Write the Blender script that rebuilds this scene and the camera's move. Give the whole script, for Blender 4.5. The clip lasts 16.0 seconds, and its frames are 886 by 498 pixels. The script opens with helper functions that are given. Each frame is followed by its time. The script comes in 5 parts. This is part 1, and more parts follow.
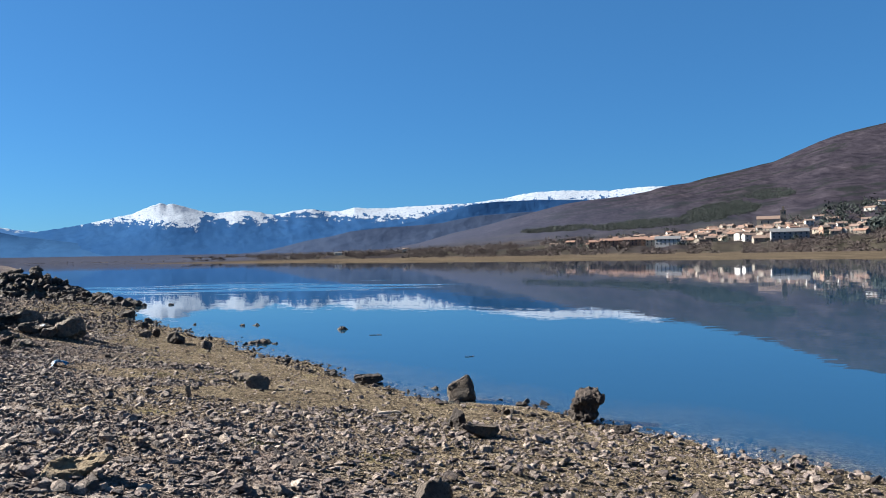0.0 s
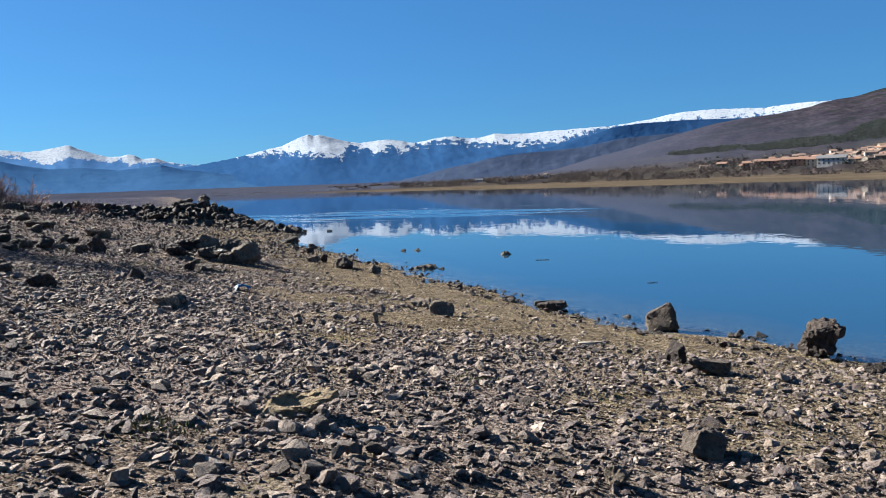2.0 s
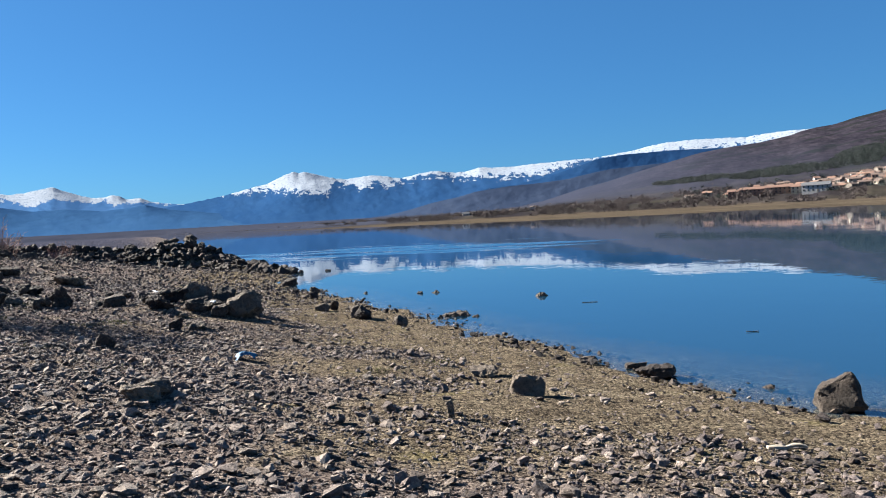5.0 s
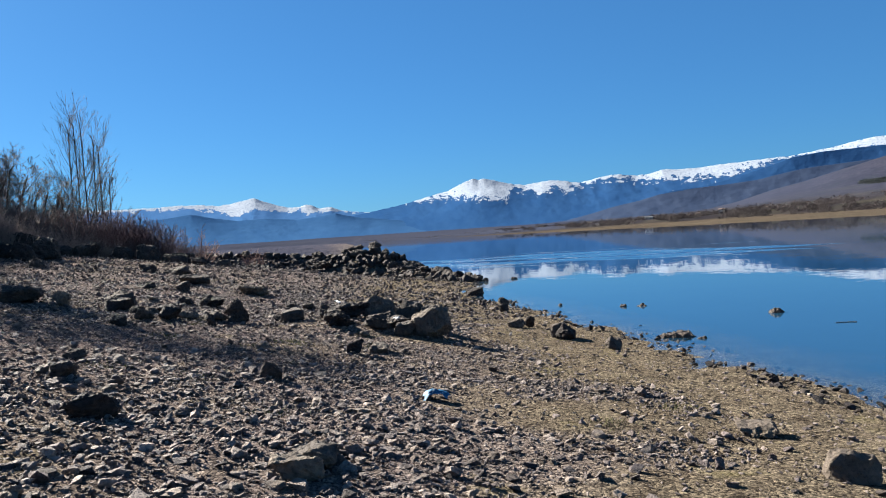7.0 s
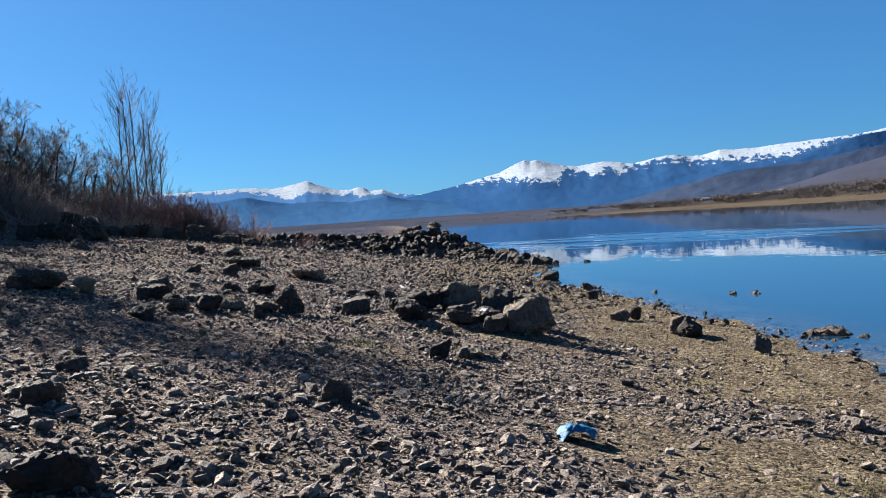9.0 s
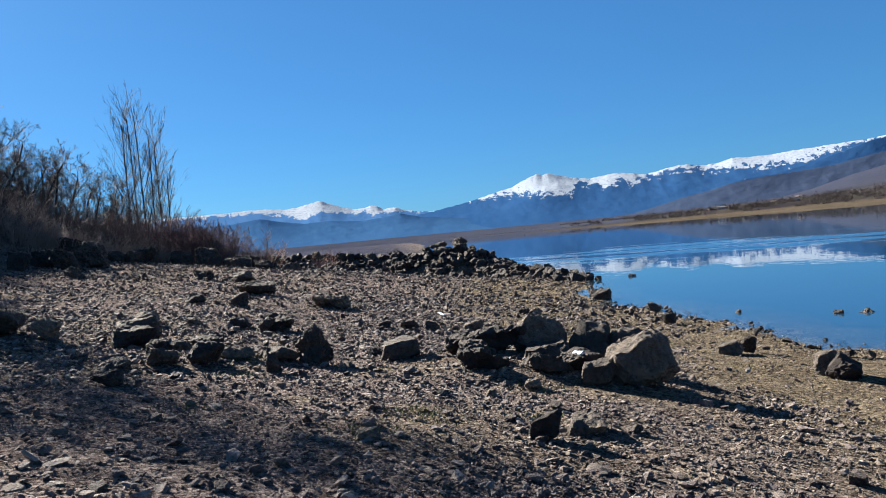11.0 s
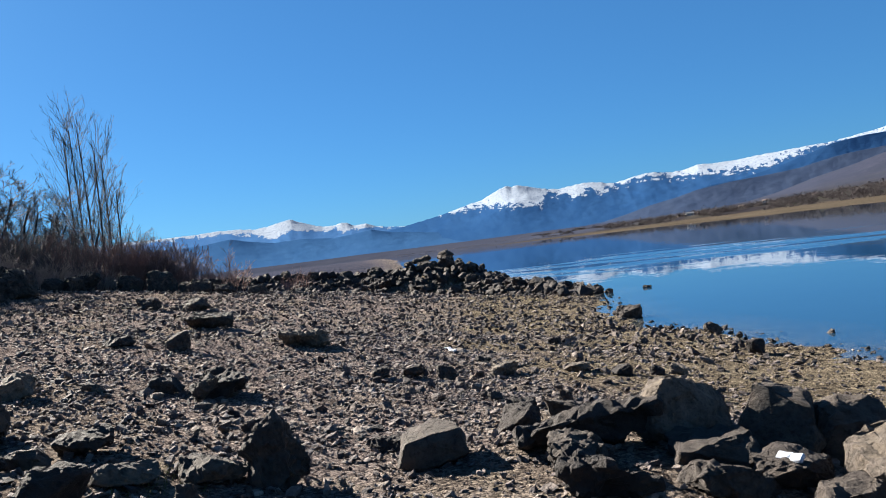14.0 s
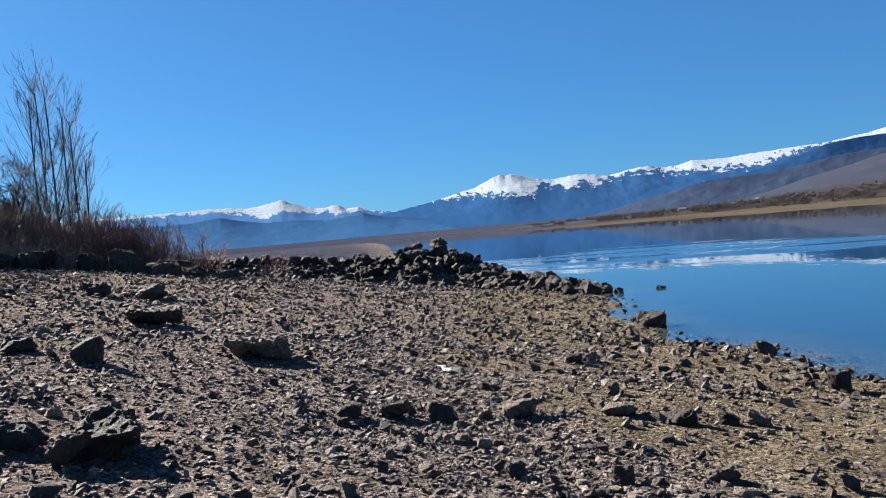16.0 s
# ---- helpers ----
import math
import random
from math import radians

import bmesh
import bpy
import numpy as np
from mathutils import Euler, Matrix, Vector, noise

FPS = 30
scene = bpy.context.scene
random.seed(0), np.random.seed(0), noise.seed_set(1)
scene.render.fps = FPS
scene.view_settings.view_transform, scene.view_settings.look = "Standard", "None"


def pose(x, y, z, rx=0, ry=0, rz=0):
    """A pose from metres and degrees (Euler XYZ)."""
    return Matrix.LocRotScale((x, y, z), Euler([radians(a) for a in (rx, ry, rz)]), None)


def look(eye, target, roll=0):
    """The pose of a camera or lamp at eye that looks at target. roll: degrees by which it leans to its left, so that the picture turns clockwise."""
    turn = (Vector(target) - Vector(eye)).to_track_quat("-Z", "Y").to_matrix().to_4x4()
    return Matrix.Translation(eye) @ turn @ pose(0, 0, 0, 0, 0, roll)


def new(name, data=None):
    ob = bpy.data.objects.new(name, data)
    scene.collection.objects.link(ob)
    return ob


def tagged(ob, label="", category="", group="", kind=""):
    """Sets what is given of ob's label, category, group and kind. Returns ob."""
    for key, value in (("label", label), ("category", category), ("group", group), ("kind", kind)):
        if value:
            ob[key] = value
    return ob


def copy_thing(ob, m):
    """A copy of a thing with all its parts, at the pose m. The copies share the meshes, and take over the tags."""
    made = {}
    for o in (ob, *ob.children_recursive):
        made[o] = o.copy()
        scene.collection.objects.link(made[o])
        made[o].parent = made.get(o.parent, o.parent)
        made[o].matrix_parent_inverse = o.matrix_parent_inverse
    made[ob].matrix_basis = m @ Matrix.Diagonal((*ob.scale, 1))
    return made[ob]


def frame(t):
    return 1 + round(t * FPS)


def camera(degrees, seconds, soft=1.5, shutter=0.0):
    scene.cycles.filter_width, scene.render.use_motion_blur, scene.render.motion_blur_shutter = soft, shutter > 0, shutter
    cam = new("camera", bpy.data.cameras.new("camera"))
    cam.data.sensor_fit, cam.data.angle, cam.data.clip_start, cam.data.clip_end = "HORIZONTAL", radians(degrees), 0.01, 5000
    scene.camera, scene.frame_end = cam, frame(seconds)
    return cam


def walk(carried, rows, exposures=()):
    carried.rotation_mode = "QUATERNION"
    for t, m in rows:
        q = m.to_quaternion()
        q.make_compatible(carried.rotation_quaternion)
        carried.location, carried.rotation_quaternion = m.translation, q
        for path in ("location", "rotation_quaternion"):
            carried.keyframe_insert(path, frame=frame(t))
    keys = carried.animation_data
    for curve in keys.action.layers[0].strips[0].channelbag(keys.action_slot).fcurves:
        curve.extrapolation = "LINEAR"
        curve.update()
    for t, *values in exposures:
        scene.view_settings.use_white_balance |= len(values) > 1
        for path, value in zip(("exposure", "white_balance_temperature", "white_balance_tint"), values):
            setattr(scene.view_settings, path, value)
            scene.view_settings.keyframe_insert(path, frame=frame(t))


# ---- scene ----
cam = camera(58.0, 16.0, soft=1.0)
PATH = [
    (0, (1.328, 0.759, 2.596), (1.123, 2.748, 2.614), -1.0),
    (0.5, (1.246, 0.736, 2.587), (0.996, 2.72, 2.582), -0.3),
    (1, (1.079, 0.863, 2.505), (0.74, 2.833, 2.45), -0.2),
    (1.5, (0.722, 1.289, 2.497), (0.271, 3.234, 2.383), -0.7),
    (2, (0.315, 1.723, 2.473), (-0.237, 3.639, 2.316), -2.0),
    (2.5, (-0.067, 2.252, 2.472), (-0.665, 4.154, 2.309), -3.1),
    (3, (-0.539, 2.805, 2.522), (-1.113, 4.714, 2.355), -3.5),
    (3.2, (-0.736, 2.998, 2.538), (-1.285, 4.914, 2.365), -3.3),
    (5.3, (-2.025, 5.35, 2.478), (-2.543, 7.28, 2.414), -3.1),
    (5.5, (-2.158, 5.591, 2.497), (-2.722, 7.508, 2.434), -3.2),
    (6, (-2.505, 6.248, 2.464), (-3.197, 8.124, 2.423), -3.5),
    (6.5, (-2.89, 6.84, 2.451), (-3.711, 8.663, 2.422), -3.7),
    (7, (-3.277, 7.406, 2.485), (-4.208, 9.176, 2.452), -3.7),
    (7.5, (-3.752, 8.012, 2.456), (-4.775, 9.73, 2.409), -3.3),
    (8, (-4.296, 8.515, 2.461), (-5.357, 10.209, 2.403), -3.0),
    (8.5, (-4.781, 9.12, 2.415), (-5.838, 10.817, 2.343), -3.3),
    (9, (-5.316, 9.673, 2.386), (-6.36, 11.378, 2.317), -3.8),
    (9.2, (-5.551, 9.854, 2.447), (-6.603, 11.553, 2.382), -3.9),
    (11.3, (-7.912, 12.424, 2.39), (-8.977, 14.117, 2.367), -5.6),
    (11.5, (-8.097, 12.637, 2.368), (-9.157, 14.333, 2.344), -5.7),
    (12, (-8.576, 13.214, 2.372), (-9.663, 14.892, 2.349), -5.9),
    (12.5, (-9.079, 13.782, 2.384), (-10.196, 15.441, 2.365), -6.0),
    (13, (-9.578, 14.333, 2.411), (-10.675, 16.006, 2.409), -6.0),
    (13.5, (-10.041, 14.957, 2.423), (-11.105, 16.651, 2.426), -6.4),
    (14, (-10.551, 15.553, 2.428), (-11.559, 17.28, 2.43), -7.2),
    (14.5, (-10.913, 16.186, 2.443), (-11.873, 17.941, 2.453), -7.1),
    (15, (-11.244, 16.855, 2.471), (-12.182, 18.621, 2.477), -5.9),
    (15.5, (-11.656, 17.478, 2.477), (-12.614, 19.234, 2.468), -5.1),
    (16, (-12.164, 18.176, 2.505), (-13.156, 19.912, 2.471), -5.1),
]
walk(cam, [(t, look(eye, target, roll)) for t, eye, target, roll in PATH])

# ---- light ----
SUN_AZ, SUN_EL = -77.0, 28.0
world = bpy.data.worlds.new("world")
scene.world = world
world.use_nodes = True
wn = world.node_tree.nodes
sky = wn.new("ShaderNodeTexSky")
sky.sky_type = "NISHITA"
sky.sun_disc = False
sky.sun_elevation, sky.sun_rotation = radians(SUN_EL), radians(SUN_AZ % 360)
sky.altitude, sky.air_density, sky.dust_density, sky.ozone_density = 1100, 1.0, 0.7, 9.0
clear_air = wn.new("ShaderNodeMix")
clear_air.data_type, clear_air.blend_type = "RGBA", "MULTIPLY"
clear_air.inputs[0].default_value, clear_air.inputs[7].default_value = 1.0, (0.216, 0.379, 0.438, 1)
world.node_tree.links.new(sky.outputs[0], clear_air.inputs[6])
even = wn.new("ShaderNodeMix")
even.data_type = "RGBA"
even.inputs[0].default_value, even.inputs[7].default_value = 0.34, (0.38, 1.26, 2.68, 1)
world.node_tree.links.new(clear_air.outputs[2], even.inputs[6])
world.node_tree.links.new(even.outputs[2], wn["Background"].inputs[0])
wn["Background"].inputs[1].default_value = 0.05
sun = new("sun", bpy.data.lights.new("sun", "SUN"))
sun.data.energy, sun.data.angle, sun.data.color = 5.0, radians(0.53), (1.0, 0.93, 0.82)
sun.matrix_world = look((-math.sin(radians(-SUN_AZ)) * 50, math.cos(radians(SUN_AZ)) * 50, 50 * math.tan(radians(SUN_EL))), (0, 0, 0))
scene.view_settings.exposure = 2.4


# ---- materials ----
class Nodes:
    """A small helper to wire a material's nodes."""

    def __init__(self, name):
        self.m = bpy.data.materials.new(name)
        self.m.use_nodes = True
        self.t = self.m.node_tree
        self.bsdf = self.t.nodes["Principled BSDF"]
        self.out = self.t.nodes["Material Output"]

    def add(self, kind, **values):
        n = self.t.nodes.new("ShaderNode" + kind)
        for k, v in values.items():
            setattr(n, k, v)
        return n

    def link(self, a, b):
        self.t.links.new(a, b)

    def noise(self, scale, detail=4.0, rough=0.55, coords=None, stretch=None):
        n = self.add("TexNoise")
        n.inputs["Scale"].default_value, n.inputs["Detail"].default_value, n.inputs["Roughness"].default_value = scale, detail, rough
        c = coords or self.add("TexCoord").outputs["Object"]
        if stretch:
            mp = self.add("Mapping")
            mp.inputs["Scale"].default_value = stretch
            self.link(c, mp.inputs["Vector"])
            c = mp.outputs[0]
        self.link(c, n.inputs["Vector"])
        return n.outputs["Fac"]

    def ramp(self, value, stops):
        r = self.add("ValToRGB")
        while len(r.color_ramp.elements) < len(stops):
            r.color_ramp.elements.new(0.5)
        for e, (p, c) in zip(r.color_ramp.elements, stops):
            e.position, e.color = p, (*c, 1) if len(c) == 3 else c
        self.link(value, r.inputs[0])
        return r.outputs[0]

    def mix(self, fac, a, b, mode="MIX"):
        n = self.add("Mix", data_type="RGBA", blend_type=mode)
        for sock, v in ((n.inputs[0], fac), (n.inputs[6], a), (n.inputs[7], b)):
            if hasattr(v, "links"):
                self.link(v, sock)
            else:
                sock.default_value = v if isinstance(v, (int, float)) else (*v, 1)
        return n.outputs[2]

    def math(self, op, a, b=0.0):
        n = self.add("Math", operation=op)
        for sock, v in ((n.inputs[0], a), (n.inputs[1], b)):
            if hasattr(v, "links"):
                self.link(v, sock)
            else:
                sock.default_value = v
        return n.outputs[0]

    def bump(self, height, strength, distance):
        b = self.add("Bump")
        b.inputs["Strength"].default_value, b.inputs["Distance"].default_value = strength, distance
        self.link(height, b.inputs["Height"])
        self.link(b.outputs[0], self.bsdf.inputs["Normal"])
        return b

    def finish(self, colour=None, rough=0.9, spec=0.3):
        if colour is not None:
            if hasattr(colour, "links"):
                self.link(colour, self.bsdf.inputs["Base Color"])
            else:
                self.bsdf.inputs["Base Color"].default_value = (*colour, 1)
        self.bsdf.inputs["Roughness"].default_value = rough
        self.bsdf.inputs["Specular IOR Level"].default_value = spec
        return self.m


def gravel_material():
    n = Nodes("gravel_ground")
    mid = n.noise(2.2, 6)
    sandy = n.add("Attribute", attribute_name="sandy").outputs["Fac"]
    fine = n.noise(38, 6, 0.75)
    sand = n.ramp(mid, [(0.3, (0.088, 0.07392, 0.05773)), (0.55, (0.1338, 0.1148, 0.088)), (0.75, (0.1725, 0.15, 0.1169))])
    grit = n.ramp(mid, [(0.3, (0.107, 0.09011, 0.088)), (0.7, (0.2042, 0.176, 0.1676))])
    base = n.mix(sandy, grit, sand)
    tone = None
    for scale in (55.0, 23.0):
        vor = n.add("TexVoronoi", feature="F1")
        vor.inputs["Scale"].default_value = scale
        warp = n.add("VectorMath", operation="ADD")
        wn2 = n.add("TexNoise")
        wn2.inputs["Scale"].default_value = scale * 0.4
        n.link(n.add("TexCoord").outputs["Object"], warp.inputs[0])
        sc = n.add("VectorMath", operation="SCALE")
        sc.inputs[3].default_value = 1.6 / scale
        n.link(wn2.outputs["Color"], sc.inputs[0])
        n.link(sc.outputs[0], warp.inputs[1])
        n.link(warp.outputs[0], vor.inputs["Vector"])
        speck = n.add("SeparateColor")
        n.link(vor.outputs["Color"], speck.inputs[0])
        tint = n.ramp(speck.outputs[0], [(0.0, (0.25, 0.24, 0.25)), (0.45, (0.92, 0.90, 0.89)), (0.8, (1.3, 1.27, 1.22)), (1.0, (1.75, 1.7, 1.62))])
        base = n.mix(0.75, base, tint, "MULTIPLY")
        lump = n.math("MULTIPLY", vor.outputs["Distance"], -0.8 if scale > 30 else -1.6)
        tone = lump if tone is None else n.math("ADD", tone, lump)
    green = n.ramp(n.noise(1.1, 5, 0.6), [(0.60, (0, 0, 0)), (0.72, (1, 1, 1))])
    base = n.mix(n.math("MULTIPLY", green, 0.42), base, (0.12, 0.105, 0.036))
    # distant heath, its bluish tint being haze painted into the colour
    hazy_heath = n.ramp(n.noise(0.05, 8, 0.7), [(0.35, (0.021, 0.025, 0.042)), (0.5, (0.033, 0.036, 0.053)), (0.68, (0.056, 0.053, 0.066))])
    base = n.mix(n.add("Attribute", attribute_name="hazy_heath").outputs["Fac"], base, hazy_heath)
    h = n.math("ADD", tone, n.math("MULTIPLY", fine, 1.6))
    n.bump(h, 1.0, 0.04)
    return n.finish(base, 0.95, 0.0)


def stone_material(name, dark, mid, light, scale=1.0, islands=True):
    n = Nodes(name)
    if islands:
        pick = n.add("NewGeometry").outputs["Random Per Island"]
    else:
        pick = n.add("ObjectInfo").outputs["Random"]
    tone = n.ramp(pick, [(0.0, dark), (0.45, mid), (0.85, light), (1.0, tuple(min(0.6, 1.25 * c) for c in light))])
    grain = n.ramp(n.noise(9 * scale, 8, 0.7), [(0.3, (0.5, 0.48, 0.48)), (0.55, (1.05, 1.03, 1.0)), (0.75, (1.6, 1.54, 1.42))])
    base = n.mix(0.9, tone, grain, "MULTIPLY")
    stain = n.ramp(n.noise(2.3 * scale, 5), [(0.5, (0, 0, 0)), (0.68, (1, 1, 1))])
    base = n.mix(n.math("MULTIPLY", stain, 0.4), base, (min(0.15, 1.2 * light[0]), min(0.112, 0.95 * light[1]), min(0.066, 0.65 * light[2])))
    # dark specks painted as the shade of small crevices
    pit_shade = n.ramp(n.noise(31 * scale, 5, 0.7), [(0.34, (0.42, 0.40, 0.40)), (0.5, (1, 1, 1))])
    base = n.mix(0.85, base, pit_shade, 'MULTIPLY')
    crack = n.math("ADD", n.noise(22 * scale, 8, 0.75), n.math("MULTIPLY", n.noise(6 * scale, 6, 0.7), 2.0))
    n.bump(crack, 1.0, 0.045)
    return n.finish(base, 0.85, 0.25)


def plain_material(name, a, b, scale, rough=0.85, bump=0.3, spec=0.3, stretch=None):
    n = Nodes(name)
    base = n.ramp(n.noise(scale, 6, 0.6, stretch=stretch), [(0.3, a), (0.7, b)])
    if bump:
        n.bump(n.noise(scale * 4, 6), bump, 0.02)
    return n.finish(base, rough, spec)


def water_material():
    n = Nodes("lake_water")
    pos = n.add("TexCoord").outputs["Object"]
    depth = n.add("Attribute", attribute_name="depth").outputs["Fac"]
    sep = n.add("SeparateXYZ")
    n.link(pos, sep.inputs[0])
    # a breeze patch of livelier ripples out on the lake
    dx = n.math("DIVIDE", n.math("ADD", sep.outputs[0], 26.0), 17.0)
    dy = n.math("DIVIDE", n.math("SUBTRACT", sep.outputs[1], 74.0), 13.0)
    r2 = n.math("ADD", n.math("MULTIPLY", dx, dx), n.math("MULTIPLY", dy, dy))
    streaks = n.noise(0.12, 5, 0.6, stretch=(0.35, 2.2, 1.0))
    patch = n.ramp(n.math("ADD", r2, n.math("MULTIPLY", n.math("SUBTRACT", streaks, 0.47), 7.0)), [(0.3, (1, 1, 1)), (1.0, (0, 0, 0))])
    amp = n.math("ADD", 0.010, n.math("MULTIPLY", patch, 0.16))
    tilt = None
    for scale, share in ((2.6, 1.0), (0.35, 0.5)):
        tex = n.add("TexNoise")
        tex.inputs["Scale"].default_value, tex.inputs["Detail"].default_value = scale, 2.0
        mp = n.add("Mapping")
        mp.inputs["Scale"].default_value = (0.8, 2.0, 1.0)
        n.link(pos, mp.inputs[0])
        n.link(mp.outputs[0], tex.inputs["Vector"])
        sub = n.add("VectorMath", operation="SUBTRACT")
        sub.inputs[1].default_value = (0.5, 0.5, 0.5)
        n.link(tex.outputs["Color"], sub.inputs[0])
        sc = n.add("VectorMath", operation="MULTIPLY")
        sc.inputs[1].default_value = (share, share, 0)
        n.link(sub.outputs[0], sc.inputs[0])
        if tilt is None:
            tilt = sc.outputs[0]
        else:
            both = n.add("VectorMath", operation="ADD")
            n.link(tilt, both.inputs[0])
            n.link(sc.outputs[0], both.inputs[1])
            tilt = both.outputs[0]
    scaled = n.add("VectorMath", operation="SCALE")
    n.link(tilt, scaled.inputs[0])
    n.link(amp, scaled.inputs[3])
    upward = n.add("VectorMath", operation="ADD")
    upward.inputs[1].default_value = (0, 0, 1)
    n.link(scaled.outputs[0], upward.inputs[0])
    facing = n.add("VectorMath", operation="SCALE")
    facing.inputs[0].default_value = (0.015, -0.04, 0)
    n.link(patch, facing.inputs[3])
    leaning = n.add("VectorMath", operation="ADD")
    n.link(upward.outputs[0], leaning.inputs[0])
    n.link(facing.outputs[0], leaning.inputs[1])
    bump = n.add("VectorMath", operation="NORMALIZE")
    n.link(leaning.outputs[0], bump.inputs[0])
    glossy = n.add("BsdfGlossy")
    glossy.inputs["Roughness"].default_value = 0.012
    glossy.inputs["Color"].default_value = (0.92, 0.95, 1.0, 1)
    n.link(bump.outputs[0], glossy.inputs["Normal"])
    deep = n.add("BsdfDiffuse")
    deep.inputs["Color"].default_value = (0.009, 0.034, 0.068, 1)
    clear = n.add("BsdfTransparent")
    clear.inputs["Color"].default_value = (0.75, 0.86, 0.88, 1)
    body = n.add("MixShader")
    n.link(n.ramp(depth, [(0.0, (0.12, 0.12, 0.12)), (0.07, (0.7, 0.7, 0.7)), (0.22, (1, 1, 1))]), body.inputs[0])
    n.link(clear.outputs[0], body.inputs[1])
    n.link(deep.outputs[0], body.inputs[2])
    fres = n.add("Fresnel")
    fres.inputs["IOR"].default_value = 1.33
    n.link(bump.outputs[0], fres.inputs["Normal"])
    top = n.add("MixShader")
    n.link(fres.outputs[0], top.inputs[0])
    n.link(body.outputs[0], top.inputs[1])
    n.link(glossy.outputs[0], top.inputs[2])
    n.link(top.outputs[0], n.out.inputs["Surface"])
    return n.m


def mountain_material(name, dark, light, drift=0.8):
    """Wooded slopes under broken snow fields with bare rock. The wood colours carry painted haze."""
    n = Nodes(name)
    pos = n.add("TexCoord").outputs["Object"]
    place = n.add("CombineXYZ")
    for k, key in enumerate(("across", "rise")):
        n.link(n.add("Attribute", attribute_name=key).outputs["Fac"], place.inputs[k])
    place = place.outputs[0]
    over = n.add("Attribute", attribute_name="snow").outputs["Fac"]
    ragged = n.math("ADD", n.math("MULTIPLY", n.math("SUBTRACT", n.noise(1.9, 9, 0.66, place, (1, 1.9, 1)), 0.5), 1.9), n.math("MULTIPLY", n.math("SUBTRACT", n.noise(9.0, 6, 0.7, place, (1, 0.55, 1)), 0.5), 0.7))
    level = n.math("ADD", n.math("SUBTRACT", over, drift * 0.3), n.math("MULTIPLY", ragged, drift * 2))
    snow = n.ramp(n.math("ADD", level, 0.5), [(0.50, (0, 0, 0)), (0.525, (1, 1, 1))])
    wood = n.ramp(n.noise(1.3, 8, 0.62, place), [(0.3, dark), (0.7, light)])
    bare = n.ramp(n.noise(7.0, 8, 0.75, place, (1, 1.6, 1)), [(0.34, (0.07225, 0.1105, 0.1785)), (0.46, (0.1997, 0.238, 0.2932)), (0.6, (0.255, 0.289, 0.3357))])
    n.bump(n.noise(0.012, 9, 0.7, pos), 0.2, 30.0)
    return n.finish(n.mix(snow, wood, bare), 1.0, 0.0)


def hill_material():
    n = Nodes("hazy_scrub_hillside")
    pos = n.add("TexCoord").outputs["Object"]
    sep = n.add("SeparateXYZ")
    n.link(pos, sep.inputs[0])
    z = sep.outputs[2]
    brush = n.ramp(n.noise(0.02, 10, 0.72, pos, (1, 0.22, 0.7)), [(0.34, (0.01331, 0.01294, 0.01885)), (0.5, (0.01959, 0.01848, 0.02587)), (0.68, (0.02957, 0.0272, 0.03511))])
    fleck = n.ramp(n.noise(0.09, 6, 0.7, pos, (1, 0.22, 0.7)), [(0.38, (0.62, 0.62, 0.64)), (0.62, (1.25, 1.22, 1.2))])
    brush = n.mix(1.0, brush, fleck, "MULTIPLY")
    copse = n.ramp(n.noise(0.007, 9, 0.7, pos, (1, 1, 3)), [(0.53, (0, 0, 0)), (0.58, (1, 1, 1))])
    brush = n.mix(n.math("MULTIPLY", copse, 0.7), brush, (0.0095, 0.0125, 0.0125))
    meadow = n.ramp(n.noise(0.014, 8, 0.7, pos, (1, 0.6, 1)), [(0.38, (0.01785, 0.01657, 0.01827)), (0.5, (0.0289, 0.02593, 0.0221)), (0.64, (0.0527, 0.0476, 0.0323))])
    low = n.ramp(n.math("ADD", n.math("DIVIDE", z, 120.0), n.math("MULTIPLY", n.noise(0.01, 5, 0.6, pos), 0.5)), [(0.42, (1, 1, 1)), (0.62, (0, 0, 0))])
    base = n.mix(n.math("MULTIPLY", low, 0.6), brush, meadow)
    # blue-grey haze painted over the colour, towards the left and higher up
    haze = n.ramp(n.math("ADD", n.math("DIVIDE", sep.outputs[0], 1000.0), 0.4), [(0.25, (1, 1, 1)), (0.75, (0, 0, 0))])
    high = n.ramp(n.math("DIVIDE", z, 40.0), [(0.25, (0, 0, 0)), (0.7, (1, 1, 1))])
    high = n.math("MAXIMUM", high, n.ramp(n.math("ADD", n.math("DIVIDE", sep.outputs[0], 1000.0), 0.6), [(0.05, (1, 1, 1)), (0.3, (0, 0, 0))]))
    base = n.mix(n.math("MULTIPLY", haze, n.math("MULTIPLY", high, 0.75)), base, (0.030, 0.036, 0.058))
    beach = n.ramp(n.math("ADD", n.math("MULTIPLY", n.ramp(n.math("ADD", n.math("DIVIDE", sep.outputs[0], 1000.0), 0.6), [(0.1, (1, 1, 1)), (0.5, (0, 0, 0))]), 0.14), n.math("ADD", n.math("DIVIDE", z, 10.0), n.math("MULTIPLY", n.noise(0.02, 5, 0.6, pos), 0.35))), [(0.30, (1, 1, 1)), (0.46, (0, 0, 0))])
    beach = n.math("MULTIPLY", beach, n.ramp(n.math("ADD", n.math("DIVIDE", sep.outputs[0], 1000.0), 1.0), [(0.5, (0, 0, 0)), (0.8, (1, 1, 1))]))
    tan = n.ramp(n.noise(0.03, 7, 0.65, pos, (1, 4, 12)), [(0.38, (0.02754, 0.02295, 0.01836)), (0.62, (0.08568, 0.06962, 0.05202))])
    base = n.mix(beach, base, tan)
    n.bump(n.noise(0.06, 10, 0.75, pos), 0.3, 6.0)
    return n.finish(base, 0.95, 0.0)


